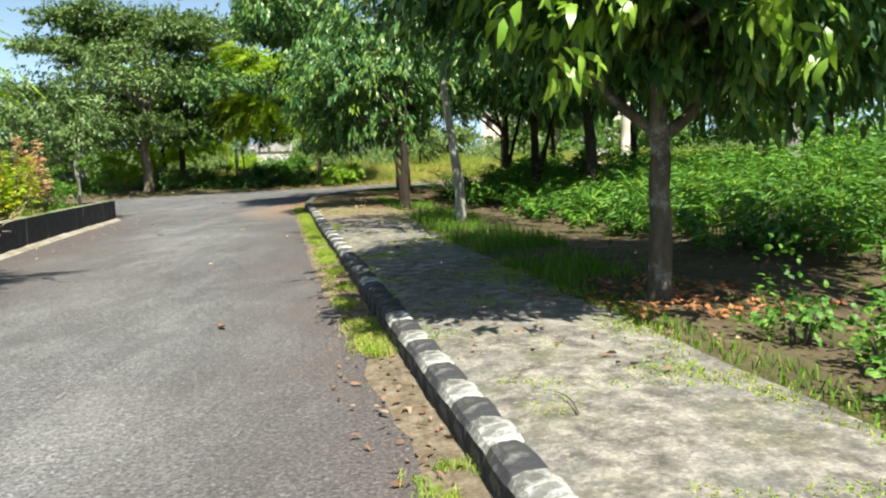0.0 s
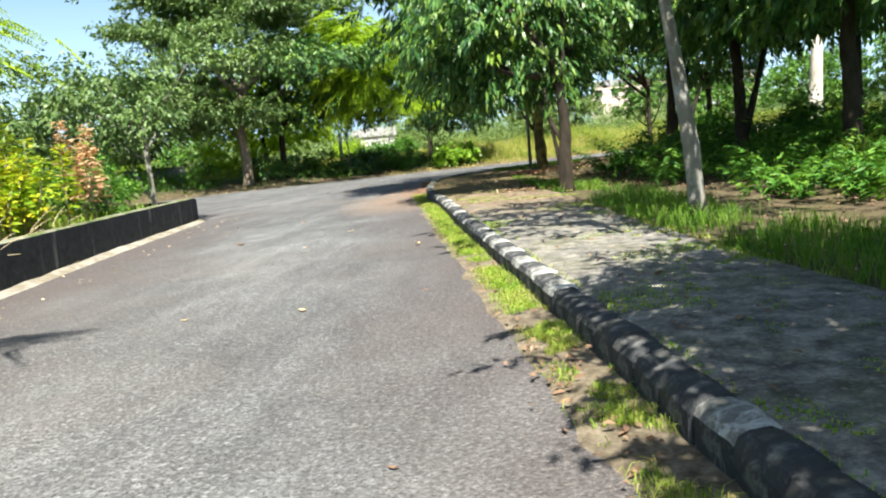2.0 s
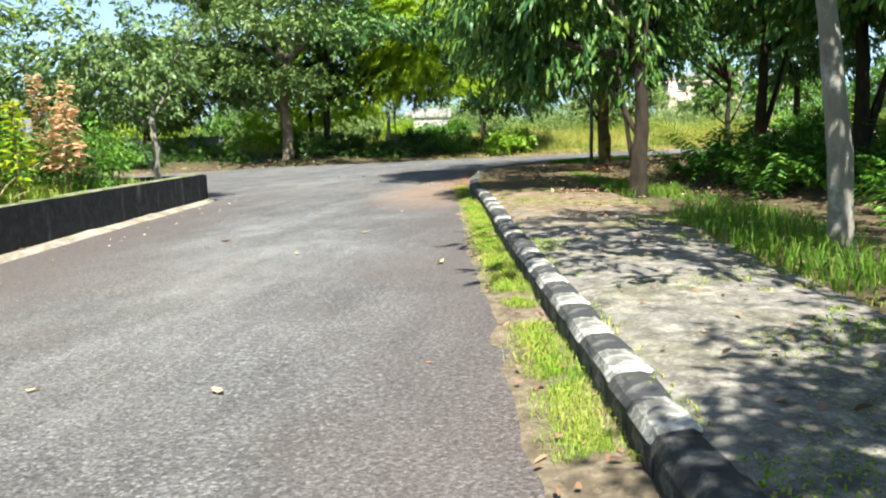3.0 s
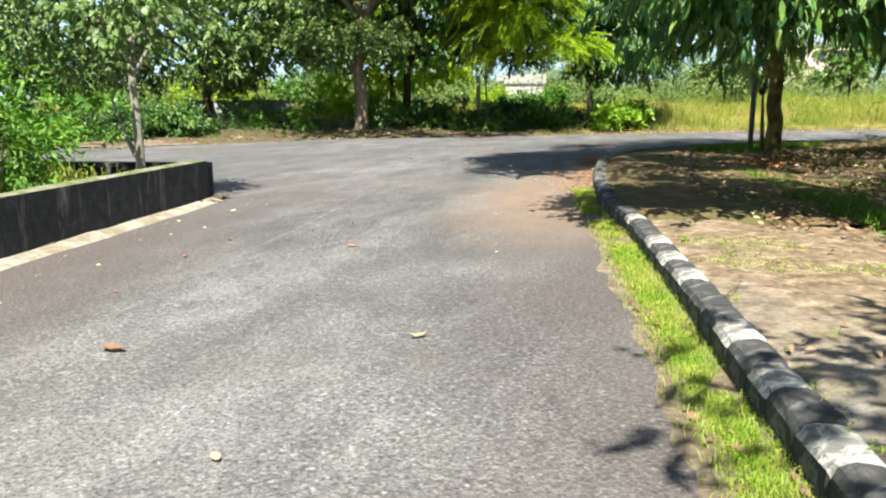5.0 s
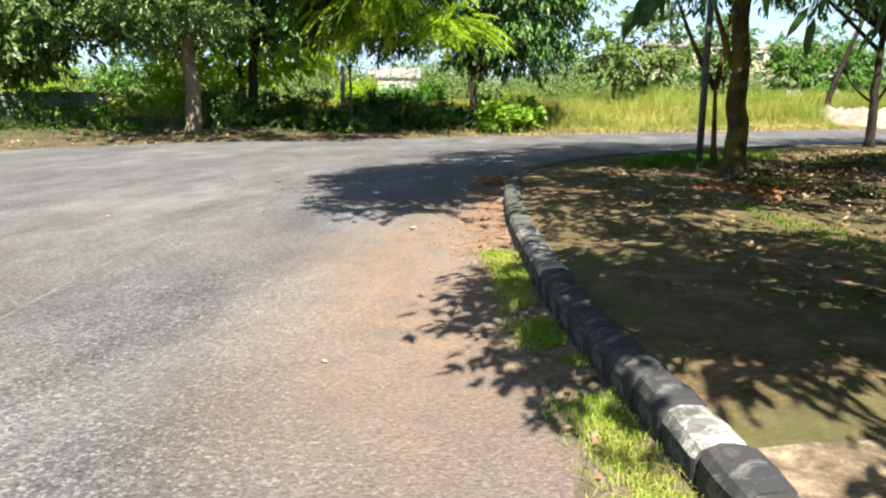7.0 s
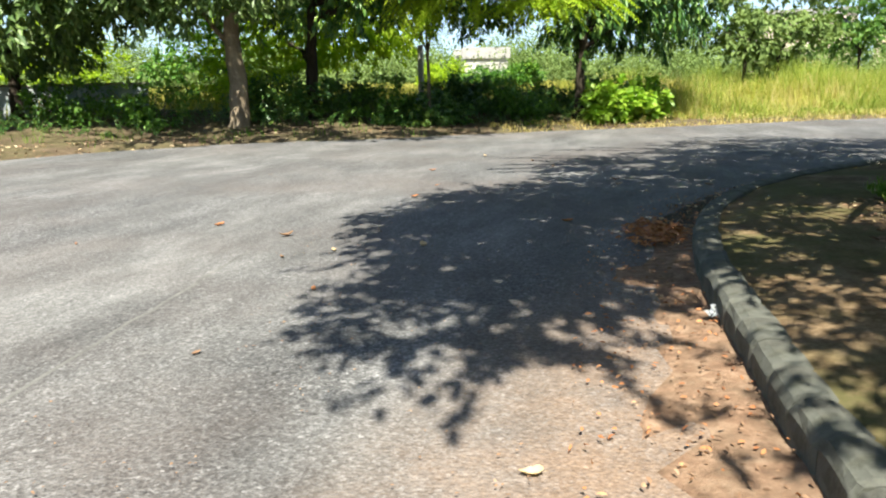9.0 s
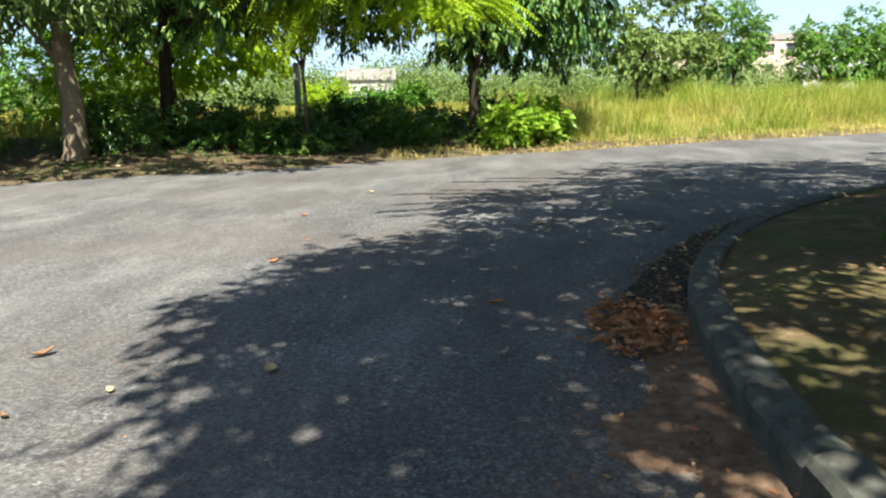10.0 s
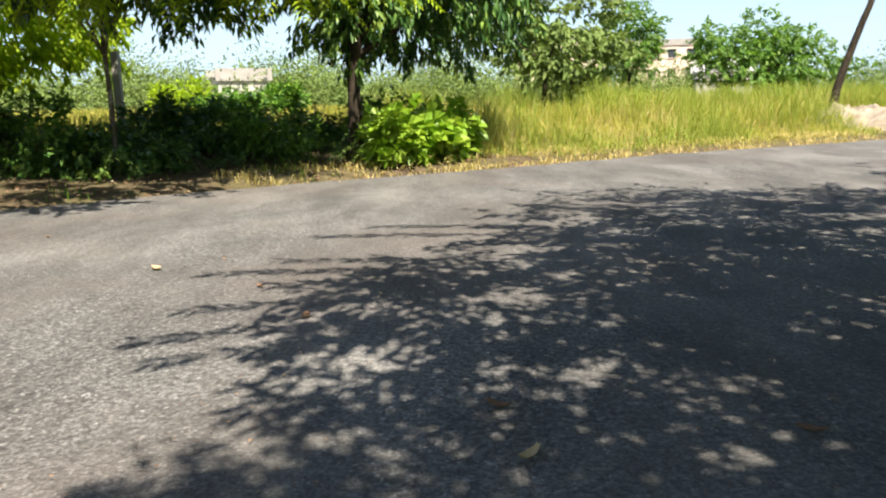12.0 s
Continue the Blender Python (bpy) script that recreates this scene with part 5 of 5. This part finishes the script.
for (x, y), r, c, rad, lm, sd in FAR_TREES:
    tree("distant_tree", "sunlit green tree standing beyond the road", (x, y, gz(x, y)), [(0.05, 0, 1.2), (0, 0, 2.4)], r, BARK_DARK, c, rad, lm, int(90 * rad[0] * rad[2]), 13, (0.3, 0.13), droop=0.4, reach=0.5,
         floor_z=0.9 if rad[0] < 3 else 2.0, limbs=6, seed=sd, fine=False, group="trees beyond the road")
tree("leaning_tree", "leaning dark tree with thin feathery crown by the gravel", (7.9, 54.6, 0.35), [(0.15, 0, 1.0), (0.5, 0, 2.2), (1.0, 0, 3.6), (1.4, 0, 4.9)], 0.15, BARK_DARK,
     (8.6, 54.8, 5.6), (3.2, 2.4, 1.1), LEAF_MID, 300, 16, (0.12, 0.035), "pinnate", droop=0.2, reach=0.5, floor_z=4.2, limbs=6, seed=67, fine=False)

# left of the road, behind the wall
tree("small_tree", "small tree with bare forked branches behind the low wall", (-9.75, 20.5, 0.42), [(0.0, 0, 0.7), (-0.03, 0, 1.2), (0.04, 0, 1.9)], 0.065, BARK_PALE,
     (-10.2, 20.3, 2.75), (1.5, 1.3, 1.0), LEAF_OLIVE, 330, 13, (0.13, 0.06), droop=0.35, reach=0.35, floor_z=1.5, limbs=5, seed=71,
     extra=[((0.0, 0, 0.12), (-0.42, 0.05, 0.95), 0.04), ((0, 0, 1.25), (0.4, 0.1, 2.0), 0.035), ((0, 0, 1.1), (-0.6, 0, 1.45), 0.03), ((0.04, 0, 1.85), (1.3, -0.3, 2.9), 0.02)])
tree("feathery_tree", "yellow-green feathery tree leaning over the low wall", (-7.4, 6.0, 0.35), [(0.1, 0, 1.0), (0.4, 0.1, 2.6)], 0.09, BARK_BROWN,
     (-5.75, 6.7, 3.9), (1.1, 1.4, 0.8), LEAF_BRIGHT, 360, 24, (0.14, 0.04), "pinnate", droop=0.5, reach=0.6, floor_z=3.0, limbs=6, seed=72, fine=False)
tree("feathery_tree", "lime-green feathery tree in the plot behind the wall", (-11.3, 14.6, 0.35), [(0.05, 0, 1.0), (0.1, -0.1, 2.3)], 0.12, BARK_DARK,
     (-11.2, 14.2, 3.9), (2.5, 2.9, 1.7), LEAF_BRIGHT, 640, 26, (0.15, 0.045), "pinnate", droop=0.55, reach=0.7, floor_z=2.2, limbs=7, seed=78, fine=False)
LEFT_TREES = [((-13.5, 18.5), 0.12, (-13.5, 18.4, 2.8), (2.0, 2.0, 1.5), LEAF_OLIVE, 73), ((-16.5, 13), 0.16, (-16.5, 13, 4.4), (3, 3, 2.6), LEAF_MID, 74), ((-13, 7), 0.15, (-13, 7, 4.6), (3, 3, 2.2), LEAF_BRIGHT, 75),
              ((-20, 22.0), 0.13, (-20, 21.5, 2.9), (2.4, 2.2, 1.5), LEAF_OLIVE, 76), ((-11.5, -2), 0.16, (-11, -2, 4.8), (3, 3.4, 2.2), LEAF_MID, 77)]
for (x, y), r, c, rad, lm, sd in LEFT_TREES:
    tree("garden_tree", "leafy green tree in the overgrown plot behind the wall", (x, y, gz(x, y)), [(0.05, 0, 1.0), (0, 0, 2.2)], r, BARK_BROWN, c, rad, lm, int(75 * rad[0] * rad[2]), 14, (0.17, 0.065), droop=0.4, reach=0.45,
         floor_z=1.6, limbs=6, seed=sd, fine=False, group="trees behind the wall")
pr = random.Random(8)
for k in range(28):
    y = 5.5 + 0.36 * k + pr.uniform(-0.2, 0.2)
    x = -6.5 - 0.21 * (y - 9) - pr.uniform(0.8, 2.1)
    plume_shrub("upright weed with yellow-green plumes behind the wall", (x, y, gz(x, y)), pr.uniform(1.25, 2.15), pr.randint(4, 6), LEAF_YELLOW, 100 + k, "yellow weeds behind the wall")
plume_shrub("withered orange-pink weed behind the wall", (-8.95, 16.9, gz(-8.95, 16.9)), 1.75, 3, LEAF_PINK, 140, spread=0.14)
for k, (x, y, r, h) in enumerate([(-9.5, 18.1, 0.6, 0.5), (-10.3, 19.2, 0.7, 0.65), (-11.6, 19.6, 0.8, 0.7), (-10.6, 17.3, 0.7, 0.6), (-12.2, 18.2, 0.8, 0.7), (-9.9, 15.6, 0.6, 0.55)]):
    shrub("bush", "leafy green bush with yellowing tips behind the wall", (x, y, gz(x, y)), (r, r, h), LEAF_FERN, 170, 12, (0.1, 0.04), seed=150 + k, group="bushes behind the wall")
for k, (x, y, r, h) in enumerate([(-6.05, 43.6, 0.75, 0.5), (-5.3, 44.3, 0.7, 0.5), (-6.4, 45.6, 1.0, 0.6), (-8.7, 44.2, 0.8, 0.65), (-12.4, 42.2, 0.9, 0.6), (-17.5, 39.4, 1.0, 0.55), (-19.6, 38.6, 1.1, 0.6), (2.6, 31.0, 0.7, 0.45)]):
    shrub("bush", "low broad-leaved bush under the roadside trees", (x, y, gz(x, y)), (r, r, h), (LEAF_YOUNG if k < 2 else LEAF_MID), 150, 11, (0.26, 0.2) if k < 2 else (0.15, 0.07), seed=160 + k, group="bushes across the road")
for k, (x, y, r, h) in enumerate([(-19.5, 47.5, 1.9, 1.6), (-22.5, 49.5, 2.2, 1.9), (-26, 45.5, 2.2, 1.7), (-13.6, 61.5, 1.2, 0.75), (-15.9, 63.0, 1.4, 0.85), (-11.4, 60.0, 1.2, 0.7)]):
    shrub("bush", "sunlit yellow-green bush in the field behind the roadside trees", (x, y, gz(x, y)), (r, r, h), (LEAF_BRIGHT if k % 2 == 0 else LEAF_FERN), 420, 12, (0.2, 0.09), seed=240 + k, group="bushes in the field")
br = random.Random(31)
for k in range(13):
    p = FAR_LINE[int(np.argmin(np.abs(FAR_LINE[:, 0] - br.uniform(-21, -4.5))))] - normals_right(FAR_LINE)[60] * br.uniform(2.6, 5.5)
    r = br.uniform(0.8, 1.4)
    shrub("bush", "dark leafy bush in the shade under the trees", (p[0], p[1], gz(p[0], p[1])), (r, r, br.uniform(0.3, 0.5)), LEAF_MANGO, 260, 12, (0.17, 0.07), seed=200 + k, stems=4, group="bushes in the shade")
for k, (x, y, r, h) in enumerate([(4.4, 32.0, 0.8, 0.5), (3.4, 25.0, 0.9, 0.5), (2.7, 23.2, 0.8, 0.35), (4.6, 22.3, 1.0, 0.5)]):
    shrub("bush", "dense green bush at the foot of the bank trees", (x, y, gz(x, y)), (r, r, h), LEAF_FERN, 200, 12, (0.14, 0.06), seed=180 + k, group="bushes on the bank")


for k, (x, y, r) in enumerate([(2.1, 3.3, 0.16), (2.3, 3.9, 0.2), (2.2, 4.7, 0.16), (2.6, 4.4, 0.2), (2.3, 2.7, 0.18), (2.7, 3.5, 0.22)]):
    shrub("weed", "leafy green weed at the edge of the footpath", (x, y, gz(x, y, 0.1)), (r, r, r * 0.8), LEAF_FERN, 34, 8, (0.06, 0.035), seed=220 + k, stems=4, reach=0.12, group="weeds beside the path", fine=True)
dr = random.Random(77)
for k, (x, y) in enumerate([(-7.4, 11.2), (-7.75, 12.6), (-7.05, 9.9), (-8.25, 14.6), (-7.1, 10.5), (-7.6, 11.9), (-8.05, 13.7)]):
    ob = thing("dry_weed", (x, y, gz(x, y)), "fan of dry straw-coloured stalks behind the wall", "weed", "dry stalks")
    for s_ in range(17):
        a = dr.uniform(0, 2 * math.pi)
        tip = Vector((x + math.cos(a) * dr.uniform(0.3, 0.75), y + math.sin(a) * dr.uniform(0.3, 0.75), gz(x, y) + dr.uniform(0.2, 0.75)))
        part("stalk", tube(curve_between((x, y, gz(x, y) - 0.03), tip, (0, 0, 0.1), 5), [0.007, 0.006, 0.005, 0.004, 0.003], 5, 0.1, s_), STRAW, ob)
for k, (x, y, a, n_) in enumerate([(0.55, 3.55, 100, 0.34), (-1.2, 12.4, 40, 0.3), (-2.6, 17.0, 75, 0.4), (-3.1, 24.2, 20, 0.5), (-2.2, 22.4, 130, 0.45), (0.4, 8.6, 160, 0.35)]):
    d = Vector((math.cos(radians(a)), math.sin(radians(a)), 0)) * n_ / 2
    c0 = Vector((x, y, 0.19 if y < 20 else 0.23))
    tagged(part("twig", tube(curve_between(c0 - d, c0 + d, (0.02, 0.01, 0.012), 6), [0.004, 0.004, 0.0035, 0.003, 0.0025, 0.002], 6, 0.2, k), BARK_BROWN), "dry brown twig fallen on the footpath", "twig", "fallen twigs")


# ---- poles, far wall, buildings ----
pole = thing("pole", (-1.72, 29.9, 0.17), "slim grey-green metal pole on the corner bed", "pole")
part("shaft", tube([(-1.72, 29.9, 0.0), (-1.71, 29.9, 2.0), (-1.68, 29.9, 4.2), (-1.66, 29.9, 6.0)], [0.055, 0.053, 0.05, 0.045], 12, 0.0), POLE_PAINT, pole)
part("foot", tube([(-1.72, 29.9, 0.1), (-1.72, 29.9, 0.27)], [0.09, 0.075], 12, 0.05), CEMENT, pole, "small cement foot")

sign = thing("road_sign", (-16.8, 25.6, 0.0), "small grey plate on a thin dark post seen edge-on", "sign")
part("post", tube([(-16.8, 25.6, -0.1), (-16.8, 25.6, 1.9)], [0.03, 0.03], 8, 0.0), BARK_DARK, sign)
bm = bmesh.new()
bmesh.ops.create_cube(bm, size=1, matrix=pose(-16.8, 25.55, 1.6, 0, 0, 25) @ Matrix.Diagonal((0.34, 0.02, 0.6, 1)))
bmesh.ops.bevel(bm, geom=bm.edges[:], offset=0.008, segments=1, affect="EDGES")
part("plate", bm, SIGN_WHITE, sign)


def box(bm, x0, x1, y0, y1, z0, z1):
    return bmesh.ops.create_cube(bm, size=1, matrix=Matrix.Translation(((x0 + x1) / 2, (y0 + y1) / 2, (z0 + z1) / 2)) @ Matrix.Diagonal((x1 - x0, y1 - y0, z1 - z0, 1)))


far_post = thing("fence_post", (-12.4, 46.5, 0.4), "pale concrete fence post among the weeds", "post")
bm = bmesh.new()
box(bm, -12.48, -12.32, 46.42, 46.58, 0.2, 2.4)
bmesh.ops.bevel(bm, geom=bm.edges[:], offset=0.015, segments=1, affect="EDGES")
part("shaft", bm, WHITE_WALL, far_post)

compound = thing("compound_wall", (-21.5, 41.0, 0), "low weathered blue-grey compound wall under the trees", "wall")
bm = bmesh.new()
bmesh.ops.create_cube(bm, size=1, matrix=pose(-21.5, 41.0, 0.55, 0, 0, 22) @ Matrix.Diagonal((4.4, 0.2, 1.5, 1)))
part("panel", bm, BLUE_WALL, compound)
bm = bmesh.new()
bmesh.ops.create_cube(bm, size=1, matrix=pose(-21.5, 41.0, 1.33, 0, 0, 22) @ Matrix.Diagonal((4.5, 0.28, 0.07, 1)))
part("coping", bm, CEMENT, compound)


def house(name, label, x, y, wide, deep, storeys, mat, turn=0.0, cols=4, roof=ROOF_DARK):
    """A plain flat-roofed block with recessed windows, sills, and a parapet."""
    ob = thing(name, (x, y, 0), label, "building")
    h = 3.1 * storeys
    m = pose(x, y, 0, 0, 0, turn)
    bm = bmesh.new()
    box(bm, -wide / 2, wide / 2, -deep / 2, deep / 2, -0.5, h)
    bm.transform(m)
    part("wall", bm, mat, ob)
    bm = bmesh.new()
    for a in ((-wide / 2 - 0.2, wide / 2 + 0.2, -deep / 2 - 0.2, -deep / 2), (-wide / 2 - 0.2, wide / 2 + 0.2, deep / 2, deep / 2 + 0.2)):
        box(bm, *a, h - 0.15, h + 0.8)
    box(bm, -wide / 2, wide / 2, -deep / 2, deep / 2, h + 0.002, h + 0.2)
    bm.transform(m)
    part("roof", bm, roof, ob)
    for s_ in range(storeys):
        for c_ in range(cols):
            wx = -wide / 2 + wide * (c_ + 0.5) / cols
            bm = bmesh.new()
            box(bm, wx - 0.6, wx + 0.6, -deep / 2 - 0.05, -deep / 2 + 0.1, 3.1 * s_ + 1.0, 3.1 * s_ + 2.3)
            bm.transform(m)
            w = part("window", bm, WINDOW_DARK, ob)
            bm = bmesh.new()
            box(bm, wx - 0.75, wx + 0.75, -deep / 2 - 0.3, -deep / 2, 3.1 * s_ + 2.35, 3.1 * s_ + 2.45)
            bm.transform(m)
            part("sunshade", bm, mat, w)
            bm = bmesh.new()
            box(bm, wx - 0.75, wx + 0.75, -deep / 2 - 0.15, -deep / 2, 3.1 * s_ + 0.88, 3.1 * s_ + 0.97)
            bm.transform(m)
            part("sill", bm, mat, w)
    return ob


house("house", "small white-washed house half hidden behind trees", -20.5, 92, 4.0, 4, 1, WHITE_WALL, 25, 0)
house("apartment_block", "distant pink flat-roofed apartment block", 16, 150, 14, 10, 3, PINK_WALL, -10, 5)
house("apartment_block", "distant pale pink apartment block above the grass", 34, 158, 12, 10, 3, PINK_WALL, -14, 4)
house("house", "low shed with pale sheet roof beyond the grass", 17.6, 89, 4.0, 3.5, 1, WHITE_WALL, -15, 1, ROOF_SHEET)

# gravel patch by the far road edge
def mound(name, a, b, reach, rise):
    """A rough heap on the ground beside the line from a to b, fading out at its rim."""
    u, v = np.meshgrid(np.linspace(0, 1, 70), np.linspace(0, 1, 50))
    d = np.array(b, float) - np.array(a, float)
    n_ = np.array([-d[1], d[0]]) / np.linalg.norm(d) * reach
    x, y = a[0] + u * d[0] + v * n_[0], a[1] + u * d[1] + v * n_[1]
    win = ramp01(u, 0, 0.2) * ramp01(1 - u, 0, 0.2) * ramp01(v, 0, 0.25) * ramp01(1 - v, 0, 0.3)
    lump = np.array([noise.fractal(Vector((p * 1.6, q * 1.6, 1)), 0.7, 2, 5) for p, q in zip(x.ravel(), y.ravel())]).reshape(x.shape)
    z = height(x, y) - 0.12 + win * (rise + 0.22 * lump + 0.12)
    m = u.shape[1]
    i_ = (np.arange(u.shape[0] - 1)[:, None] * m + np.arange(m - 1)[None]).ravel()
    tris = np.concatenate([np.stack([i_, i_ + 1, i_ + m + 1], 1), np.stack([i_, i_ + m + 1, i_ + m], 1)])
    return tri_mesh(name, np.column_stack([x.ravel(), y.ravel(), z.ravel()]), tris)


tagged(part("gravel_patch", mound("gravel_patch", (8.6, 50.7), (15.5, 54.8), 5.0, 0.55), SAND), "pale rubble and gravel heaped beside the far road edge", "gravel", kind="structure")
seam = resample([(-6.1, 15.0), (-6.78, 19.4), (-7.25, 22.0), (-7.6, 24.2), (-8.1, 27.5)], 0.2)
seam = seam + normals_right(seam) * wobble(len(seam), 0.03, 12)[:, None]
tagged(part("road_seam", ribbon("road_seam", seam, (-0.014, 0.0, 0.014), (0.001, 0.004, 0.001)), SEAM_GREY), "thin pale seam in the asphalt", "seam", kind="structure")
sand_line = resample([(-24, 26.0), (-20.5, 29.2), (-17.5, 32.5)], 0.4)
tagged(part("sandy_verge", ribbon("sandy_verge", sand_line, (0.1, -0.8, -1.6, -2.6, -3.4), (0.0, 0.07, 0.1, 0.1, -0.1), 0.06), GUTTER_SOIL), "bright sandy verge at the far road edge", "gravel", kind="structure")

wrapper = thing("plastic_wrapper", (1.13, 6.2, 0.17), "crumpled blue plastic wrapper on the verge", "litter")
part("sheet", ribbon("sheet", resample([(1.03, 6.18), (1.25, 6.23)], 0.03), (-0.05, -0.02, 0.01, 0.04), (0.18, 0.215, 0.19, 0.2), 0.03, 30), PLASTIC_BLUE, wrapper)


# a crumpled scrap against the kerb
def scrap_mesh(size, seed):
    rng = random.Random(seed)
    bm, n, rows = bmesh.new(), 7, []
    for i in range(n):
        rows.append([bm.verts.new(((i / (n - 1) - 0.5) * size + rng.uniform(-0.1, 0.1) * size, (k / (n - 1) - 0.5) * size * 0.7 + rng.uniform(-0.1, 0.1) * size,
                                   0.01 + rng.uniform(0, 0.45) * size * (1 - abs(k / (n - 1) - 0.5)))) for k in range(n)])
    for r0, r1 in zip(rows, rows[1:]):
        for k in range(n - 1):
            bm.faces.new((r0[k], r0[k + 1], r1[k + 1], r1[k]))
    bmesh.ops.solidify(bm, geom=bm.faces[:], thickness=0.002)
    return bm


scrap = part("plastic_scrap", scrap_mesh(0.14, 5), SCRAP_WHITE)
scrap.matrix_basis = pose(-4.57, 26.41, 0.012, 25, 0, 70)
tagged(scrap, "crumpled whitish plastic scrap lying against the kerb", "litter")


# ---- woods that close the view ----
def woods(name, n, a0, a1, r0, r1, top, seed, mat, size=0.9):
    rng = np.random.default_rng(seed)
    clumps, k = n // 90, 90
    a, r = rng.uniform(radians(a0), radians(a1), clumps), rng.uniform(r0, r1, clumps)
    c = np.stack([-4 + np.sin(a) * r, 22 + np.cos(a) * r, rng.uniform(0.2, 1, clumps) * top * np.clip(0.6 + 0.9 * np.sin(a * 23 + r0) * np.sin(a * 61 + 1), 0.25, 1.4)], 1)
    rad = rng.uniform(1.6, 3.6, clumps) * r0 / 60
    d = unit(rng.normal(size=(clumps, k, 3))) * (rng.uniform(0.3, 1, (clumps, k, 1)) ** 0.5)
    at = c[:, None] + d * np.stack([rad, rad, rad * 0.9], 1)[:, None]
    at[..., 2] = np.maximum(at[..., 2], 0.2)
    way = d + rng.normal(size=d.shape) * 0.5 + np.array([0, 0, -0.2])
    return stuff(name, blades(name, at.reshape(-1, 3), way.reshape(-1, 3), size * rng.uniform(0.5, 1.2, clumps * k), size * 0.5, 0.2, False, 0.1, rng), mat, "green woods closing the distance", "woods")


# Woods ahead: haze comes from the leaf colour, not from the air.
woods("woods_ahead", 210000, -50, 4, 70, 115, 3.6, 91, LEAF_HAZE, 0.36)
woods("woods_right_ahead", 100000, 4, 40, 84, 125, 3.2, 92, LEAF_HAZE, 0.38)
woods("woods_right", 16000, 40, 170, 36, 60, 10, 93, LEAF_MID)
woods("woods_left", 16000, -175, -50, 34, 55, 7, 94, LEAF_MID)
